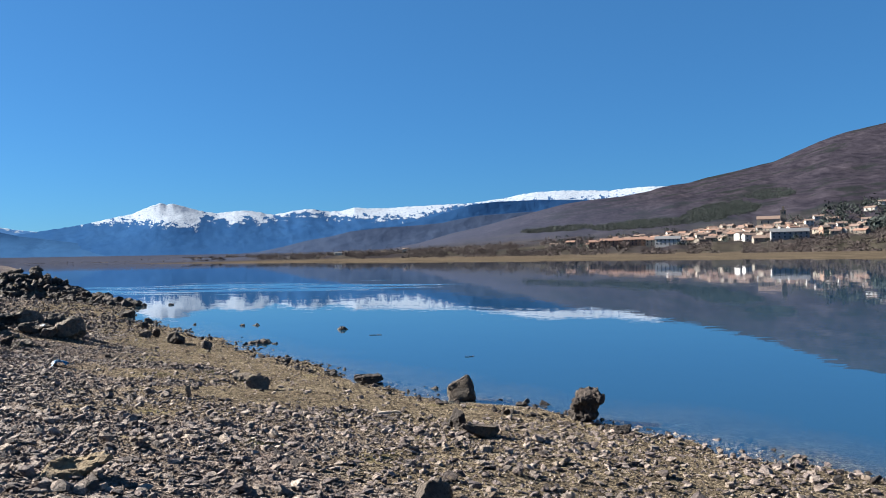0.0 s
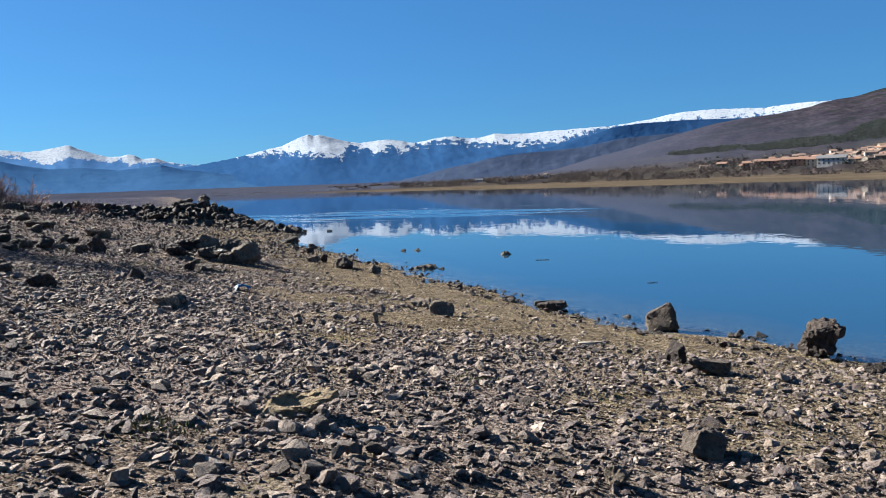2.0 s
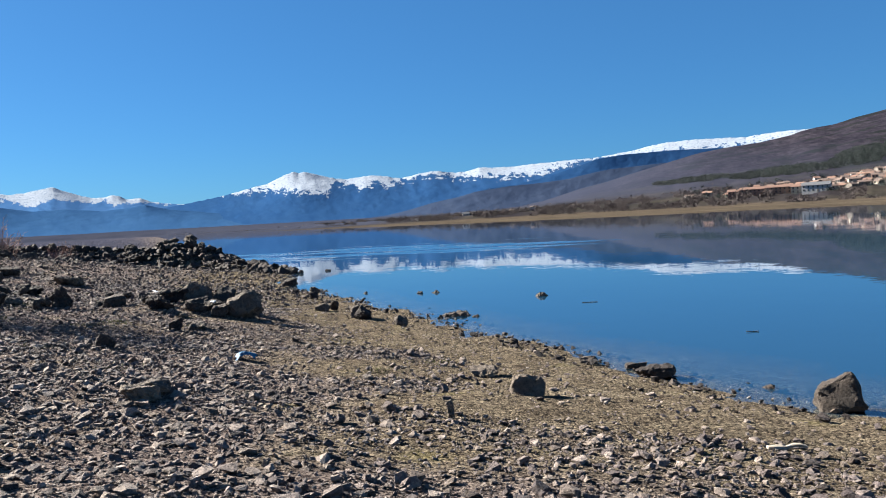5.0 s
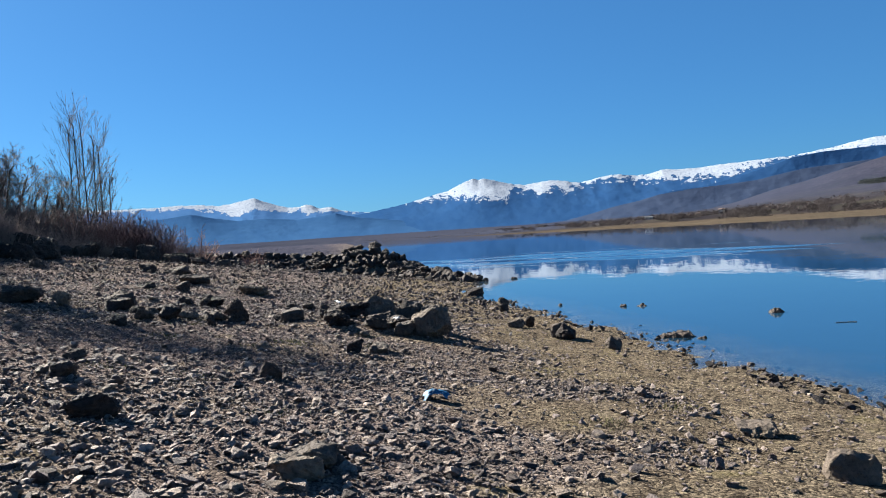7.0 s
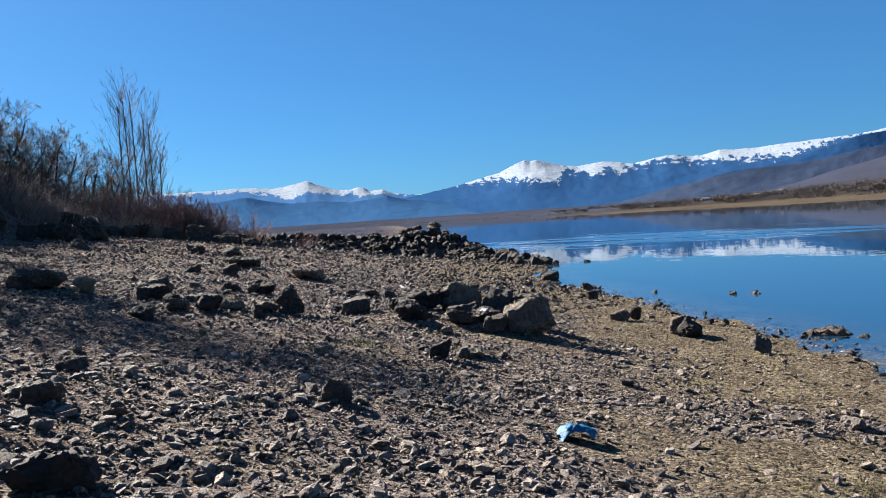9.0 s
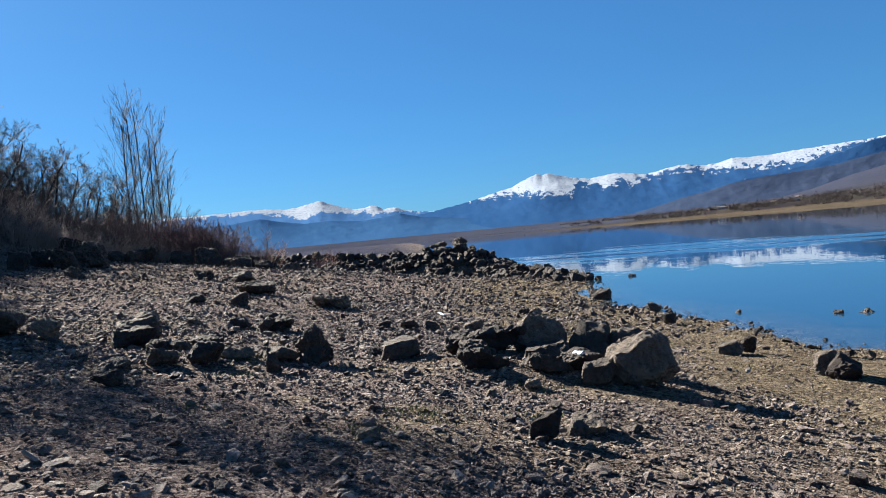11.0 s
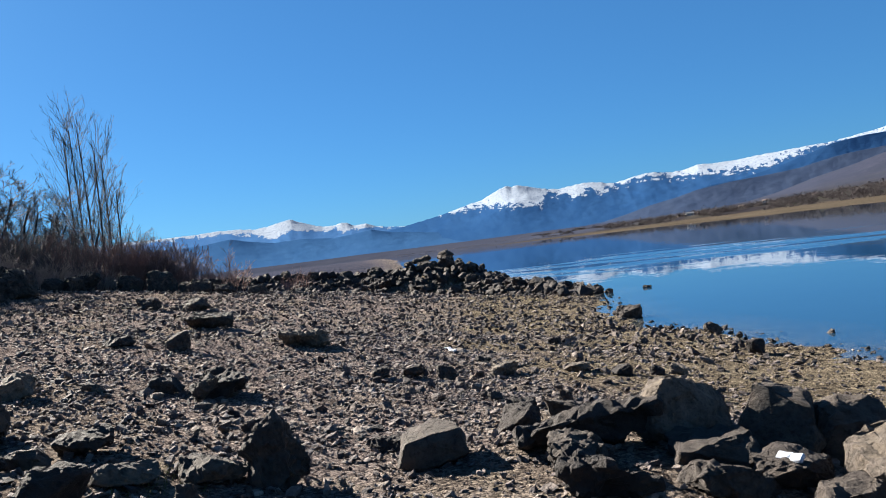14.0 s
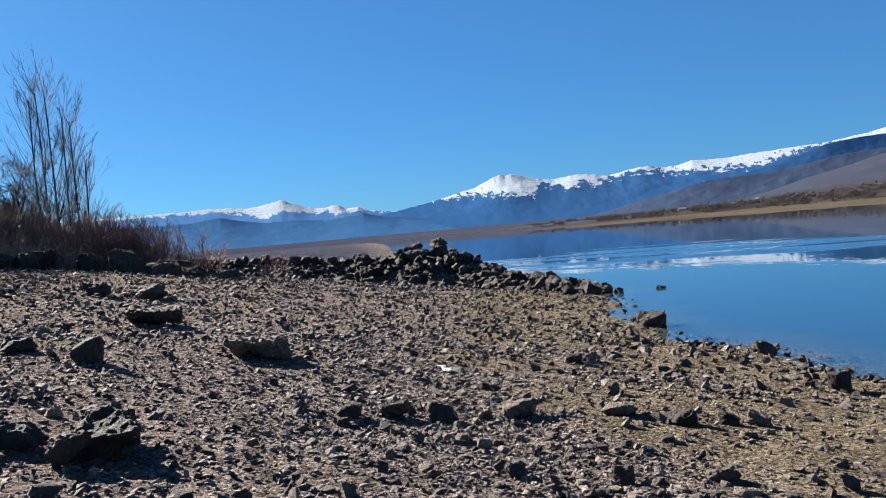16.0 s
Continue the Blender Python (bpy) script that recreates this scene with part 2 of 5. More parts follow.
GROUND = gravel_material()
STONE = stone_material("loose_stones", (0.04563, 0.03754, 0.03974), (0.1509, 0.1259, 0.1259), (0.2466, 0.2105, 0.1914))
STONE_ONE = stone_material("single_stone", (0.052, 0.0424, 0.044), (0.164, 0.1376, 0.1328), (0.28, 0.24, 0.212), 1.0, False)
DARK_STONE = stone_material("dark_stone", (0.01248, 0.01061, 0.01186), (0.02621, 0.02184, 0.02246), (0.05242, 0.04368, 0.04056))
MIXED = stone_material("dusky_stones", (0.0256, 0.0208, 0.0232), (0.0784, 0.064, 0.0648), (0.176, 0.148, 0.1344))
BOULDER = stone_material("boulder_stone", (0.06304, 0.05208, 0.04624), (0.0968, 0.0808, 0.06888), (0.1432, 0.1176, 0.0944), 0.7, False)
OCHRE_BOULDER = stone_material("ochre_boulder_stone", (0.102, 0.0782, 0.051), (0.136, 0.1054, 0.068), (0.17, 0.1326, 0.085), 0.7, False)
# dark copy for wet rocks and, as painted shade, for backlit ones
DARK_SHADED_BOULDER = stone_material("dark_shaded_boulder_stone", (0.0256, 0.0212, 0.0208), (0.04, 0.03296, 0.0312), (0.0624, 0.0516, 0.0448), 0.7, False)
WATER = water_material()
# the blue of these slopes is distance haze put into the base colour
MOUNTAIN = mountain_material("hazy_snowy_mountain", (0.01215, 0.0414, 0.1098), (0.01665, 0.0504, 0.1224))
FAR_PEAKS = mountain_material("hazy_snowy_peaks", (0.0324, 0.0882, 0.198), (0.0432, 0.1044, 0.225), 0.32)
FOOTHILLS = mountain_material("hazy_foothills", (0.0189, 0.0558, 0.1305), (0.0243, 0.0666, 0.1458))
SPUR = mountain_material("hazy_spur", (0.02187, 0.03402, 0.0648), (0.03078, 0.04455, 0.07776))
HILL = hill_material()
BARK = plain_material("grey_bark", (0.017, 0.014, 0.014), (0.036, 0.030, 0.029), 6)
TWIG = plain_material("brown_twigs", (0.030, 0.023, 0.025), (0.060, 0.046, 0.047), 3, bump=0)
DRY_TWIG = plain_material("dry_brown_twigs", (0.060, 0.046, 0.045), (0.115, 0.090, 0.082), 3, bump=0)
RED_TWIG = plain_material("reddish_twigs", (0.10, 0.056, 0.050), (0.18, 0.108, 0.094), 3, bump=0)
TAN_TWIG = plain_material("tan_twigs", (0.17, 0.128, 0.112), (0.28, 0.215, 0.185), 3, bump=0)
EVERGREEN = plain_material("dark_evergreen_leaf", (0.00931, 0.0134, 0.00622), (0.0259, 0.0311, 0.0145), 3, bump=0)
FAR_SCRUB = plain_material("far_scrub", (0.026, 0.020, 0.022), (0.056, 0.043, 0.041), 0.08, bump=0)
FAR_PINE = plain_material("far_pines", (0.0105, 0.0170, 0.0175), (0.0165, 0.0245, 0.0225), 0.05, bump=0)
PLASTER = [plain_material(n, a, b, 0.6, bump=0.1) for n, a, b in (
    ("white_plaster", (0.289, 0.2848, 0.2805), (0.357, 0.3527, 0.3485)), ("cream_plaster", (0.2295, 0.204, 0.1658), (0.2805, 0.2507, 0.2125)),
    ("orange_brick", (0.1445, 0.0918, 0.0697), (0.187, 0.1275, 0.102)), ("stone_wall", (0.102, 0.08925, 0.0782), (0.1615, 0.1445, 0.1275)), ("pale_grey_wall", (0.17, 0.17, 0.1785), (0.221, 0.221, 0.2295)))]
ROOF = [plain_material(n, a, b, 1.0, bump=0.3) for n, a, b in (
    ("red_roof_tiles", (0.1275, 0.07225, 0.0544), (0.1827, 0.1148, 0.08925)), ("brown_roof_tiles", (0.09775, 0.068, 0.0578), (0.1445, 0.1062, 0.08925)), ("grey_roof", (0.06375, 0.068, 0.0765), (0.102, 0.1062, 0.119)))]
PANE = plain_material("dark_window_pane", (0.0148, 0.0185, 0.0222), (0.037, 0.0407, 0.0444), 1.0, 0.15, 0, 0.5)


# ---- mesh helpers ----
def mesh_from(name, verts, faces, material, smooth=False):
    me = bpy.data.meshes.new(name)
    me.from_pydata([tuple(map(float, v)) for v in verts], [], [tuple(map(int, q)) for q in faces])
    me.materials.append(material)
    if smooth:
        me.polygons.foreach_set("use_smooth", [True] * len(me.polygons))
    me.update()
    return me


def fast_mesh(name, verts, loops, sizes, material, smooth=False):
    """A mesh from flat arrays of corners and face sizes."""
    me = bpy.data.meshes.new(name)
    verts, loops, sizes = np.asarray(verts, np.float32), np.asarray(loops, np.int32), np.asarray(sizes, np.int32)
    me.vertices.add(len(verts))
    me.vertices.foreach_set("co", verts.ravel())
    me.loops.add(len(loops))
    me.loops.foreach_set("vertex_index", loops)
    me.polygons.add(len(sizes))
    me.polygons.foreach_set("loop_start", np.r_[0, np.cumsum(sizes)[:-1]].astype(np.int32))
    me.polygons.foreach_set("use_smooth", np.full(len(sizes), smooth))
    me.materials.append(material)
    me.update(calc_edges=True)
    return me


def grid_mesh(name, X, Y, Z, material):
    ny, nx = X.shape
    i = (np.arange(ny - 1)[:, None] * nx + np.arange(nx - 1)[None]).ravel()
    loops = np.stack([i, i + 1, i + nx + 1, i + nx], 1).ravel()
    return fast_mesh(name, np.stack([X, Y, Z], -1).reshape(-1, 3), loops, np.full(len(i), 4), material, True)


def from_bm(name, bm, material, smooth=False):
    me = bpy.data.meshes.new(name)
    bm.to_mesh(me)
    bm.free()
    me.materials.append(material)
    if smooth:
        me.polygons.foreach_set("use_smooth", [True] * len(me.polygons))
    return me


def part(name, me, parent, label=""):
    """One mesh object under a thing or a part."""
    if isinstance(me, bmesh.types.BMesh):
        raise TypeError("give part() a mesh")
    ob = new(name, me)
    ob.parent = parent
    return tagged(ob, label) if label else ob


# ---- the shape of the land ----
SHORE = [(60, -45), (20, -8), (10, 4), (5.2, 9.9), (3.7, 12.0), (2.9, 12.8), (0.5, 14.7), (-2.2, 17.4), (-3.9, 19.5), (-6.1, 22.7),
         (-8.6, 25.9), (-11.5, 29.2), (-14.0, 32.6), (-16.4, 34.8), (-18.4, 37.8), (-19.6, 41.0), (-21.1, 45.0), (-24.0, 47.9),
         (-30.5, 53.6), (-66, 100), (-210, 320), (-760, 1150), (-2000, 3000)]
RUBBLE = [(-45, 46.2, 2.35), (-40, 48.2, 2.0), (-36, 49.6, 1.55), (-33, 50.5, 1.5), (-31.2, 51.2, 1.6), (-29.6, 50.5, 0.9), (-27.2, 49.0, 0.55), (-24.3, 47.1, 0.35), (-22.3, 45.8, 0.15), (-20.9, 44.7, -0.08)]


def lattice(ix, iy, seed):
    h = (ix.astype(np.int64) * 374761393 + iy.astype(np.int64) * 668265263 + seed * 974711) & 0xFFFFFFFF
    h = ((h ^ (h >> 13)) * 1274126177) & 0xFFFFFFFF
    return ((h ^ (h >> 16)) & 0xFFFF) / 65535.0


def vnoise(x, y, seed=0):
    """Smooth noise from 0 to 1 with one lump a unit."""
    ix, iy = np.floor(x), np.floor(y)
    u, v = x - ix, y - iy
    u, v = u * u * (3 - 2 * u), v * v * (3 - 2 * v)
    a, b = lattice(ix, iy, seed), lattice(ix + 1, iy, seed)
    c, d = lattice(ix, iy + 1, seed), lattice(ix + 1, iy + 1, seed)
    return (a * (1 - u) + b * u) * (1 - v) + (c * (1 - u) + d * u) * v


def fbm(x, y, octaves=4, seed=0):
    total, amp, norm = 0.0, 1.0, 0.0
    for n in range(octaves):
        total, norm = total + amp * vnoise(x * 2 ** n + 17.3 * n, y * 2 ** n - 9.1 * n, seed + n), norm + amp
        amp *= 0.5
    return total / norm


def step(x, a, b):
    t = np.clip((x - a) / (b - a), 0, 1)
    return t * t * (3 - 2 * t)


def from_shore(x, y):
    """Metres inland of the water's edge; negative on the lake."""
    best, sign = np.full(np.shape(x), 1e9), np.ones(np.shape(x))
    for (ax, ay), (bx, by) in zip(SHORE[:-1], SHORE[1:]):
        dx, dy = bx - ax, by - ay
        t = np.clip(((x - ax) * dx + (y - ay) * dy) / (dx * dx + dy * dy), 0, 1)
        px, py = x - ax - t * dx, y - ay - t * dy
        d = np.hypot(px, py)
        near = d < best
        best, sign = np.where(near, d, best), np.where(near, np.sign(dx * py - dy * px), sign)
    return best * sign


def land(x, y):
    """The height of the ground over the water's level."""
    x, y = np.asarray(x, float), np.asarray(y, float)
    d = from_shore(x, y)
    d = d + (fbm(x * 0.7, y * 0.7, 3, 5) - 0.5) * 0.9 * (np.abs(d) < 40)
    z = np.where(d < 0, np.maximum(d * 0.1, -3.0), np.where(d < 10, 0.075 * d + 0.0053 * d * d, 1.28 + 0.135 * (d - 10)))
    z = np.where(d > 22, 2.9 + 0.05 * (d - 22) * (d < 60) + 1.9 * (d >= 60), z)
    hill = step(d, 20, 37) * step(y, 53, 38) * step(x, -32, -45)
    z = z + hill * (7.8 + 0.02 * np.minimum(d, 300))
    for (ax, ay, az), (bx, by, bz) in zip(RUBBLE[:-1], RUBBLE[1:]):
        dx, dy = bx - ax, by - ay
        t = np.clip(((x - ax) * dx + (y - ay) * dy) / (dx * dx + dy * dy), 0, 1)
        off = np.hypot(x - ax - t * dx, y - ay - t * dy)
        top = az + t * (bz - az)
        z = np.where((off < 8) & (top > 0), np.maximum(z, (top + 0.35) * np.exp(-(off / (1.3 + 1.2 * np.abs(top))) ** 2) - 0.35), z)
    z = z + 0.28 * np.exp(-((x + 12.1) ** 2 + (y - 21.0) ** 2) / 2.6) + 0.07 * np.exp(-((x + 3.4) ** 2 + (y - 14.2) ** 2) / 1.5)
    z = np.where((y > 56) & (z > 0.6), 0.6 + (z - 0.6) * (1 - 0.92 * step(y, 56, 80)), z)
    fine = np.exp(-(np.hypot(x + 12, y - 20) / 60) ** 2)
    return z + fine * ((fbm(x * 0.8, y * 0.8, 4, 11) - 0.5) * 0.12 + (fbm(x * 4, y * 4, 2, 23) - 0.5) * 0.035)


def spaced(lo, hi, fine, end_lo, end_hi, grow=1.13):
    core = list(np.arange(lo, hi, fine))
    for end, out in ((end_hi, core), (end_lo, None)):
        s, v, more = fine, (hi if out is core else lo), []
        while abs(v) < abs(end) or (v < end) == (end > 0):
            s *= grow
            v += s if end > 0 else -s
            more.append(v)
            if abs(v) >= abs(end):
                break
        core = core + more if out is not None else more[::-1] + core
    return np.array(core)


gx, gy = spaced(-28.0, 7.0, 0.16, -6000, 6000), spaced(2.0, 44.0, 0.17, -6000, 6000)
GX, GY = np.meshgrid(gx, gy)
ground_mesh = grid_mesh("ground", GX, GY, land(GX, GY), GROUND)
bare = ground_mesh.attributes.new("sandy", "FLOAT", "POINT")
inland = from_shore(GX, GY)
patch = fbm(GX * 0.45, GY * 0.45, 4, 91)
bare.data.foreach_set("value", np.clip(step(inland + (patch - 0.5) * 9, 6.5, 3.0) + 0.45 * step(patch, 0.52, 0.68), 0, 1).ravel().astype(np.float32))
# where the far heath and its painted haze begin
hazy_heath = ground_mesh.attributes.new("hazy_heath", "FLOAT", "POINT")
hazy_heath.data.foreach_set("value", (step(np.hypot(GX + 12, GY - 20), 34, 43) * step(inland, 0.1, 1.0) * (GX < -20)).ravel().astype(np.float32))
ground = tagged(new("ground", ground_mesh), "stony lake shore of sand, grit and gravel", "ground", kind="structure")

wx, wy = spaced(-24.0, 8.0, 0.5, -5000, 5000, 1.2), spaced(8.0, 50.0, 0.5, -5000, 5000, 1.2)
WX, WY = np.meshgrid(wx, wy)
water_mesh = grid_mesh("water", WX, WY, np.zeros_like(WX), WATER)
attr = water_mesh.attributes.new("depth", "FLOAT", "POINT")
attr.data.foreach_set("value", np.clip(-land(WX, WY), 0, 3).ravel().astype(np.float32))
water = tagged(new("water", water_mesh), "calm blue reservoir water mirroring mountains", "water", kind="structure")
water.visible_shadow = False

# ---- far land: bank, hill and mountains, by compass angle ----
BANK_AZ = (-80, -45, -34, -26.1, -13.2, -8.6, 9.8, 22, 40, 70)
BANK_R = (1900, 2300, 2250, 1890, 1025, 960, 660, 560, 620, 900)
EDGE_AZ = (-80, -45, -34, -26, -20, -13, -8.6, 0, 10, 23, 40, 70)
EDGE_R = (1500, 1600, 1500, 850, 560, 395, 345, 300, 272, 225, 230, 300)
HILL_AZ = (-60, -26, -17, -11.7, -9.3, -7.7, -6.4, -5.2, -3.2, -1.2, 0.9, 2.9, 4.8, 6.8, 8.7, 9.3, 10.2, 11.2, 12.4, 14.3, 15.9, 16.7, 17.8, 19.5, 20.3, 21.1, 23.3, 28, 45, 70)
HILL_EL = (0.35, 0.40, 0.42, 0.5, 0.66, 0.95, 1.3, 1.64, 2.05, 2.57, 3.09, 3.58, 3.84, 3.98, 4.28, 4.47, 4.61, 4.69, 5.01, 5.38, 5.74, 5.87, 6.32, 7.0, 7.26, 7.48, 7.85, 8.8, 9.5, 7)
LEFT_AZ = (-85, -60, -47.0, -45.9, -44.5, -43.2, -42.4, -41.6, -41.0, -40.7, -40.2, -39.2, -38.5, -37.8, -37.2, -36.8, -36.4, -36.0, -35.5, -34.9, -34.0, -32.2, -29)
LEFT_EL = (2.6, 3.0, 3.12, 3.19, 3.17, 3.04, 3.12, 3.29, 3.42, 3.45, 3.23, 2.86, 2.67, 2.67, 2.81, 2.75, 2.49, 2.51, 2.56, 2.29, 2.13, 1.95, 1.6)
LEFT_SNOW_AZ = (-85, -47.0, -44.5, -43.0, -42.6, -42.0, -41.5, -40.8, -39.7, -38.7, -38.2, -37.7, -37.1, -36.3, -35.1, -34.3, -32.2)
LEFT_SNOW_EL = (2.4, 2.85, 2.80, 2.48, 2.3, 2.19, 2.29, 2.58, 2.44, 2.24, 2.17, 2.35, 2.04, 2.12, 2.14, 2.02, 1.87)
MAIN_AZ = (-37, -35.3, -33.9, -32.2, -30.2, -29.2, -27.9, -27.1, -26.3, -25.7, -25.3, -24.9, -24.5, -24.1, -23.6, -23.1, -22.3, -21.6, -21.0, -20.4, -19.4, -18.6, -18.3, -17.7,
           -16.9, -16.0, -15.1, -14.0, -13.2, -12.1, -11.4, -9.7, -8.3, -7.0, -5.6, -4.0, -1.5, -0.3, 0.9, 2.5, 4.8, 6.0, 6.4, 7.2, 8.3, 9.3, 20, 40)
MAIN_EL = (1.2, 1.58, 1.83, 2.11, 2.45, 2.68, 3.01, 3.17, 3.56, 3.8, 3.9, 3.83, 3.89, 3.79, 3.64, 3.49, 3.32, 3.23, 3.31, 3.39, 3.41, 3.28, 3.17, 3.13,
           3.28, 3.44, 3.49, 3.30, 3.32, 3.58, 3.52, 3.49, 3.6, 3.63, 3.7, 3.74, 4.05, 4.28, 4.45, 4.49, 4.45, 4.38, 4.44, 4.49, 4.57, 4.57, 4.6, 3)
MAIN_SNOW_AZ = (-36, -30.4, -29.2, -28.7, -27.2, -26.0, -24.8, -23.6, -23.0, -22.7, -22.0, -21.2, -20.8, -19.8, -19.4, -19.1, -18.3, -17.5, -16.8, -16.0, -14.7, -13.6, -12.5, -10.1, -8.3, -6.4, -5.2, 9)
MAIN_SNOW_EL = (2.4, 2.42, 2.40, 2.41, 2.49, 2.38, 2.27, 2.12, 2.05, 2.63, 2.78, 2.69, 2.27, 2.45, 2.93, 2.4, 2.47, 2.77, 2.88, 2.94, 2.97, 2.66, 2.66, 2.59, 2.53, 2.99, 3.3, 3.7)
DARK_AZ, DARK_EL = (-14, -11.7, -9.7, -8.0, -7.2, -5.6, -4.0, -3.1, -1.9, 1.3, 4.8, 12, 30), (1.5, 2.06, 2.2, 2.54, 2.73, 3.14, 3.62, 3.74, 3.84, 3.9, 3.8, 3.4, 3.0)
SPUR_AZ, SPUR_EL = (-22, -18.8, -17.2, -15.5, -13.7, -12.5, -10.1, -7.6, -6.0, -4.0, -2.8, -1.1, 0.5, 6, 30), (0.3, 0.53, 0.86, 1.27, 1.57, 1.87, 2.12, 2.25, 2.38, 2.75, 2.89, 2.97, 3.06, 3.1, 3.0)


def far_height(az, r):
    """The height of the far bank and the hill behind it."""
    r0 = np.interp(az, BANK_AZ, BANK_R) + (fbm(az * 0.9, az * 0 + 3.3, 4, 31) - 0.5) * 60
    top = np.tan(np.radians(np.interp(az, HILL_AZ, HILL_EL))) * 2450 + 2.5
    d = r - r0
    slope = np.clip(d / (2450 - r0), 0, 1)
    edge = np.interp(az, EDGE_AZ, EDGE_R) + (fbm(az * 0.8, az * 0 + 8.8, 4, 33) - 0.5) * 40
    flat = 1.5 * np.clip((r - edge) / (r0 - edge), -0.3, 1)
    z = flat + np.where(d < 0, 0, 4.6 * step(d, 0, 60) + np.maximum(top - 6, 4) * slope ** 1.25)
    x, y = r * np.sin(np.radians(az)), r * np.cos(np.radians(az))
    rough = (fbm(x / 160, y / 160, 5, 41) - 0.5) * np.clip(d / 900, 0, 1) * top * 0.10
    z = z + rough * (1 - 0.75 * step(slope, 0.8, 1.0))
    return np.where(r > 2450, top - (r - 2450) * 0.2, z)


def polar(az, r):
    return r * np.sin(np.radians(az)), r * np.cos(np.radians(az))


A, S = np.meshgrid(np.arange(-72, 60, 0.3), np.linspace(0, 1, 120))
R = np.interp(A, EDGE_AZ, EDGE_R) - 40 + S ** 1.7 * (2700 - np.interp(A, EDGE_AZ, EDGE_R))
FX, FY = polar(A, R)
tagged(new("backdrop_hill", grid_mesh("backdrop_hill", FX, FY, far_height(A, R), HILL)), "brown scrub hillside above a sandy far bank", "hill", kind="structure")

def far_range(name, label, az, r0, r1, ridge, material, snow=None, seed=0, jag=0.02, fold=0.3, grain=5.0):
    """A mountain range from its foot at r0 to its crest at r1, whose skyline follows ridge = (compass angles, heights in degrees)."""
    A, T = np.meshgrid(np.arange(az[0], az[1], 0.09), np.r_[1 - np.linspace(1, 0, 64) ** 1.3, 1.02, 1.06, 1.12])
    t = np.clip(T, 0, 1)
    R1 = np.interp(A, *r1) if isinstance(r1, tuple) else r1 + 0 * A
    R = r0 + T * (R1 - r0)
    x, y = polar(A, R)
    sharp = np.radians(np.interp(A, *ridge) + (fbm(A * 5, A * 0 + 7.7, 4, seed + 77) - 0.5) * jag * 4 * t ** 40)
    blunt = np.radians(sum(np.interp(A + o, *ridge) for o in np.linspace(-1.2, 1.2, 9)) / 9)
    line = blunt + (sharp - blunt) * t ** 9
    crest = R1 * np.tan(line)
    warp = fbm(x / 900, y / 900, 3, seed + 8) * 3
    folds = fbm(A * 0.22 + t * 0.9 + warp * 0.3, t * 1.9 - A * 0.05 + warp * 0.3, 5, seed + 51) - 0.5
    gully = 1 - np.abs(2 * fbm(A * 0.9 + warp * 0.5 + t * 1.2, t * 2.5, 4, seed + 71) - 1)
    body = crest * (0.8 * t ** 1.15 + 0.2 * t ** 4) * (1 + (folds * fold + (gully - 0.7) * 0.05) * (1 - t ** 4) * np.sqrt(t))
    body = body + (fbm(x / 60, y / 60, 4, seed + 61) - 0.5) * grain * t * (1 - t ** 8)
    body = np.minimum(body, R * np.tan(line) * (0.9 + 0.1 * t ** 2))
    body = np.where(T > 1, crest - (R - R1) * 0.5, body)
    me = grid_mesh(name, x, y, body + 2.4, material)
    rise = np.degrees(np.arctan2(body, R))
    for key, value in (("across", A), ("rise", rise), ("snow", rise - np.interp(A, *snow) if snow else rise - 90)):
        me.attributes.new(key, "FLOAT", "POINT").data.foreach_set("value", value.ravel().astype(np.float32))
    return tagged(new(name, me), label, "mountain", kind="structure")


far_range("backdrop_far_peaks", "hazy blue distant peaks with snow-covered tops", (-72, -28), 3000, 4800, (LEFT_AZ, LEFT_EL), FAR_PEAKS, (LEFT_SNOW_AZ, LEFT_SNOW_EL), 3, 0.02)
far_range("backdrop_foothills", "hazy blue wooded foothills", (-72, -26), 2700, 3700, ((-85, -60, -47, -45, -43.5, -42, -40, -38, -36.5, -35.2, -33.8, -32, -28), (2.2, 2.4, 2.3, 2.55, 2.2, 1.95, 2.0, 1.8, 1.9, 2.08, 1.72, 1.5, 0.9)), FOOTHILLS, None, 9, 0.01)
far_range("backdrop_mountains", "wooded mountain range with painted blue haze and snow-covered tops", (-42, 34), 2950, ((-85, -33, -25, 9, 60), (4300, 4300, 4200, 3700, 3700)), (MAIN_AZ, MAIN_EL), MOUNTAIN, (MAIN_SNOW_AZ, MAIN_SNOW_EL), 0, 0.025)
far_range("backdrop_ridge", "wooded ridge with painted dark blue haze before the snowy tops", (-14, 20), 2800, 3100, (DARK_AZ, DARK_EL), MOUNTAIN, (DARK_AZ, tuple(e + 0.22 for e in DARK_EL)), 21, 0.008, 0.3, 8.0)
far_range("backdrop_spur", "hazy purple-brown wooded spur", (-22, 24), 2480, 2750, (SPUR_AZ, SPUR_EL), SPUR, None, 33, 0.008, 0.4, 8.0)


# ---- rocks ----
def hull_points(rng, count, flat=0.6, box=0.55):
    """Points on a lumpy, boxy ball one unit wide."""
    p = rng.normal(size=(count, 3))
    p /= np.linalg.norm(p, axis=1)[:, None]
    p = np.sign(p) * np.abs(p) ** box
    p *= rng.uniform(0.75, 1.0, (count, 1))
    p /= np.abs(p).max(0)
    return p * (0.5, 0.5 * rng.uniform(0.6, 1.0), 0.5 * flat)


def hull_mesh(points):
    bm = bmesh.new()
    for p in points:
        bm.verts.new(p)
    made = bmesh.ops.convex_hull(bm, input=bm.verts)
    bmesh.ops.delete(bm, geom=[g for g in set(made["geom_interior"] + made["geom_unused"]) if isinstance(g, bmesh.types.BMVert)], context="VERTS")
    return bm


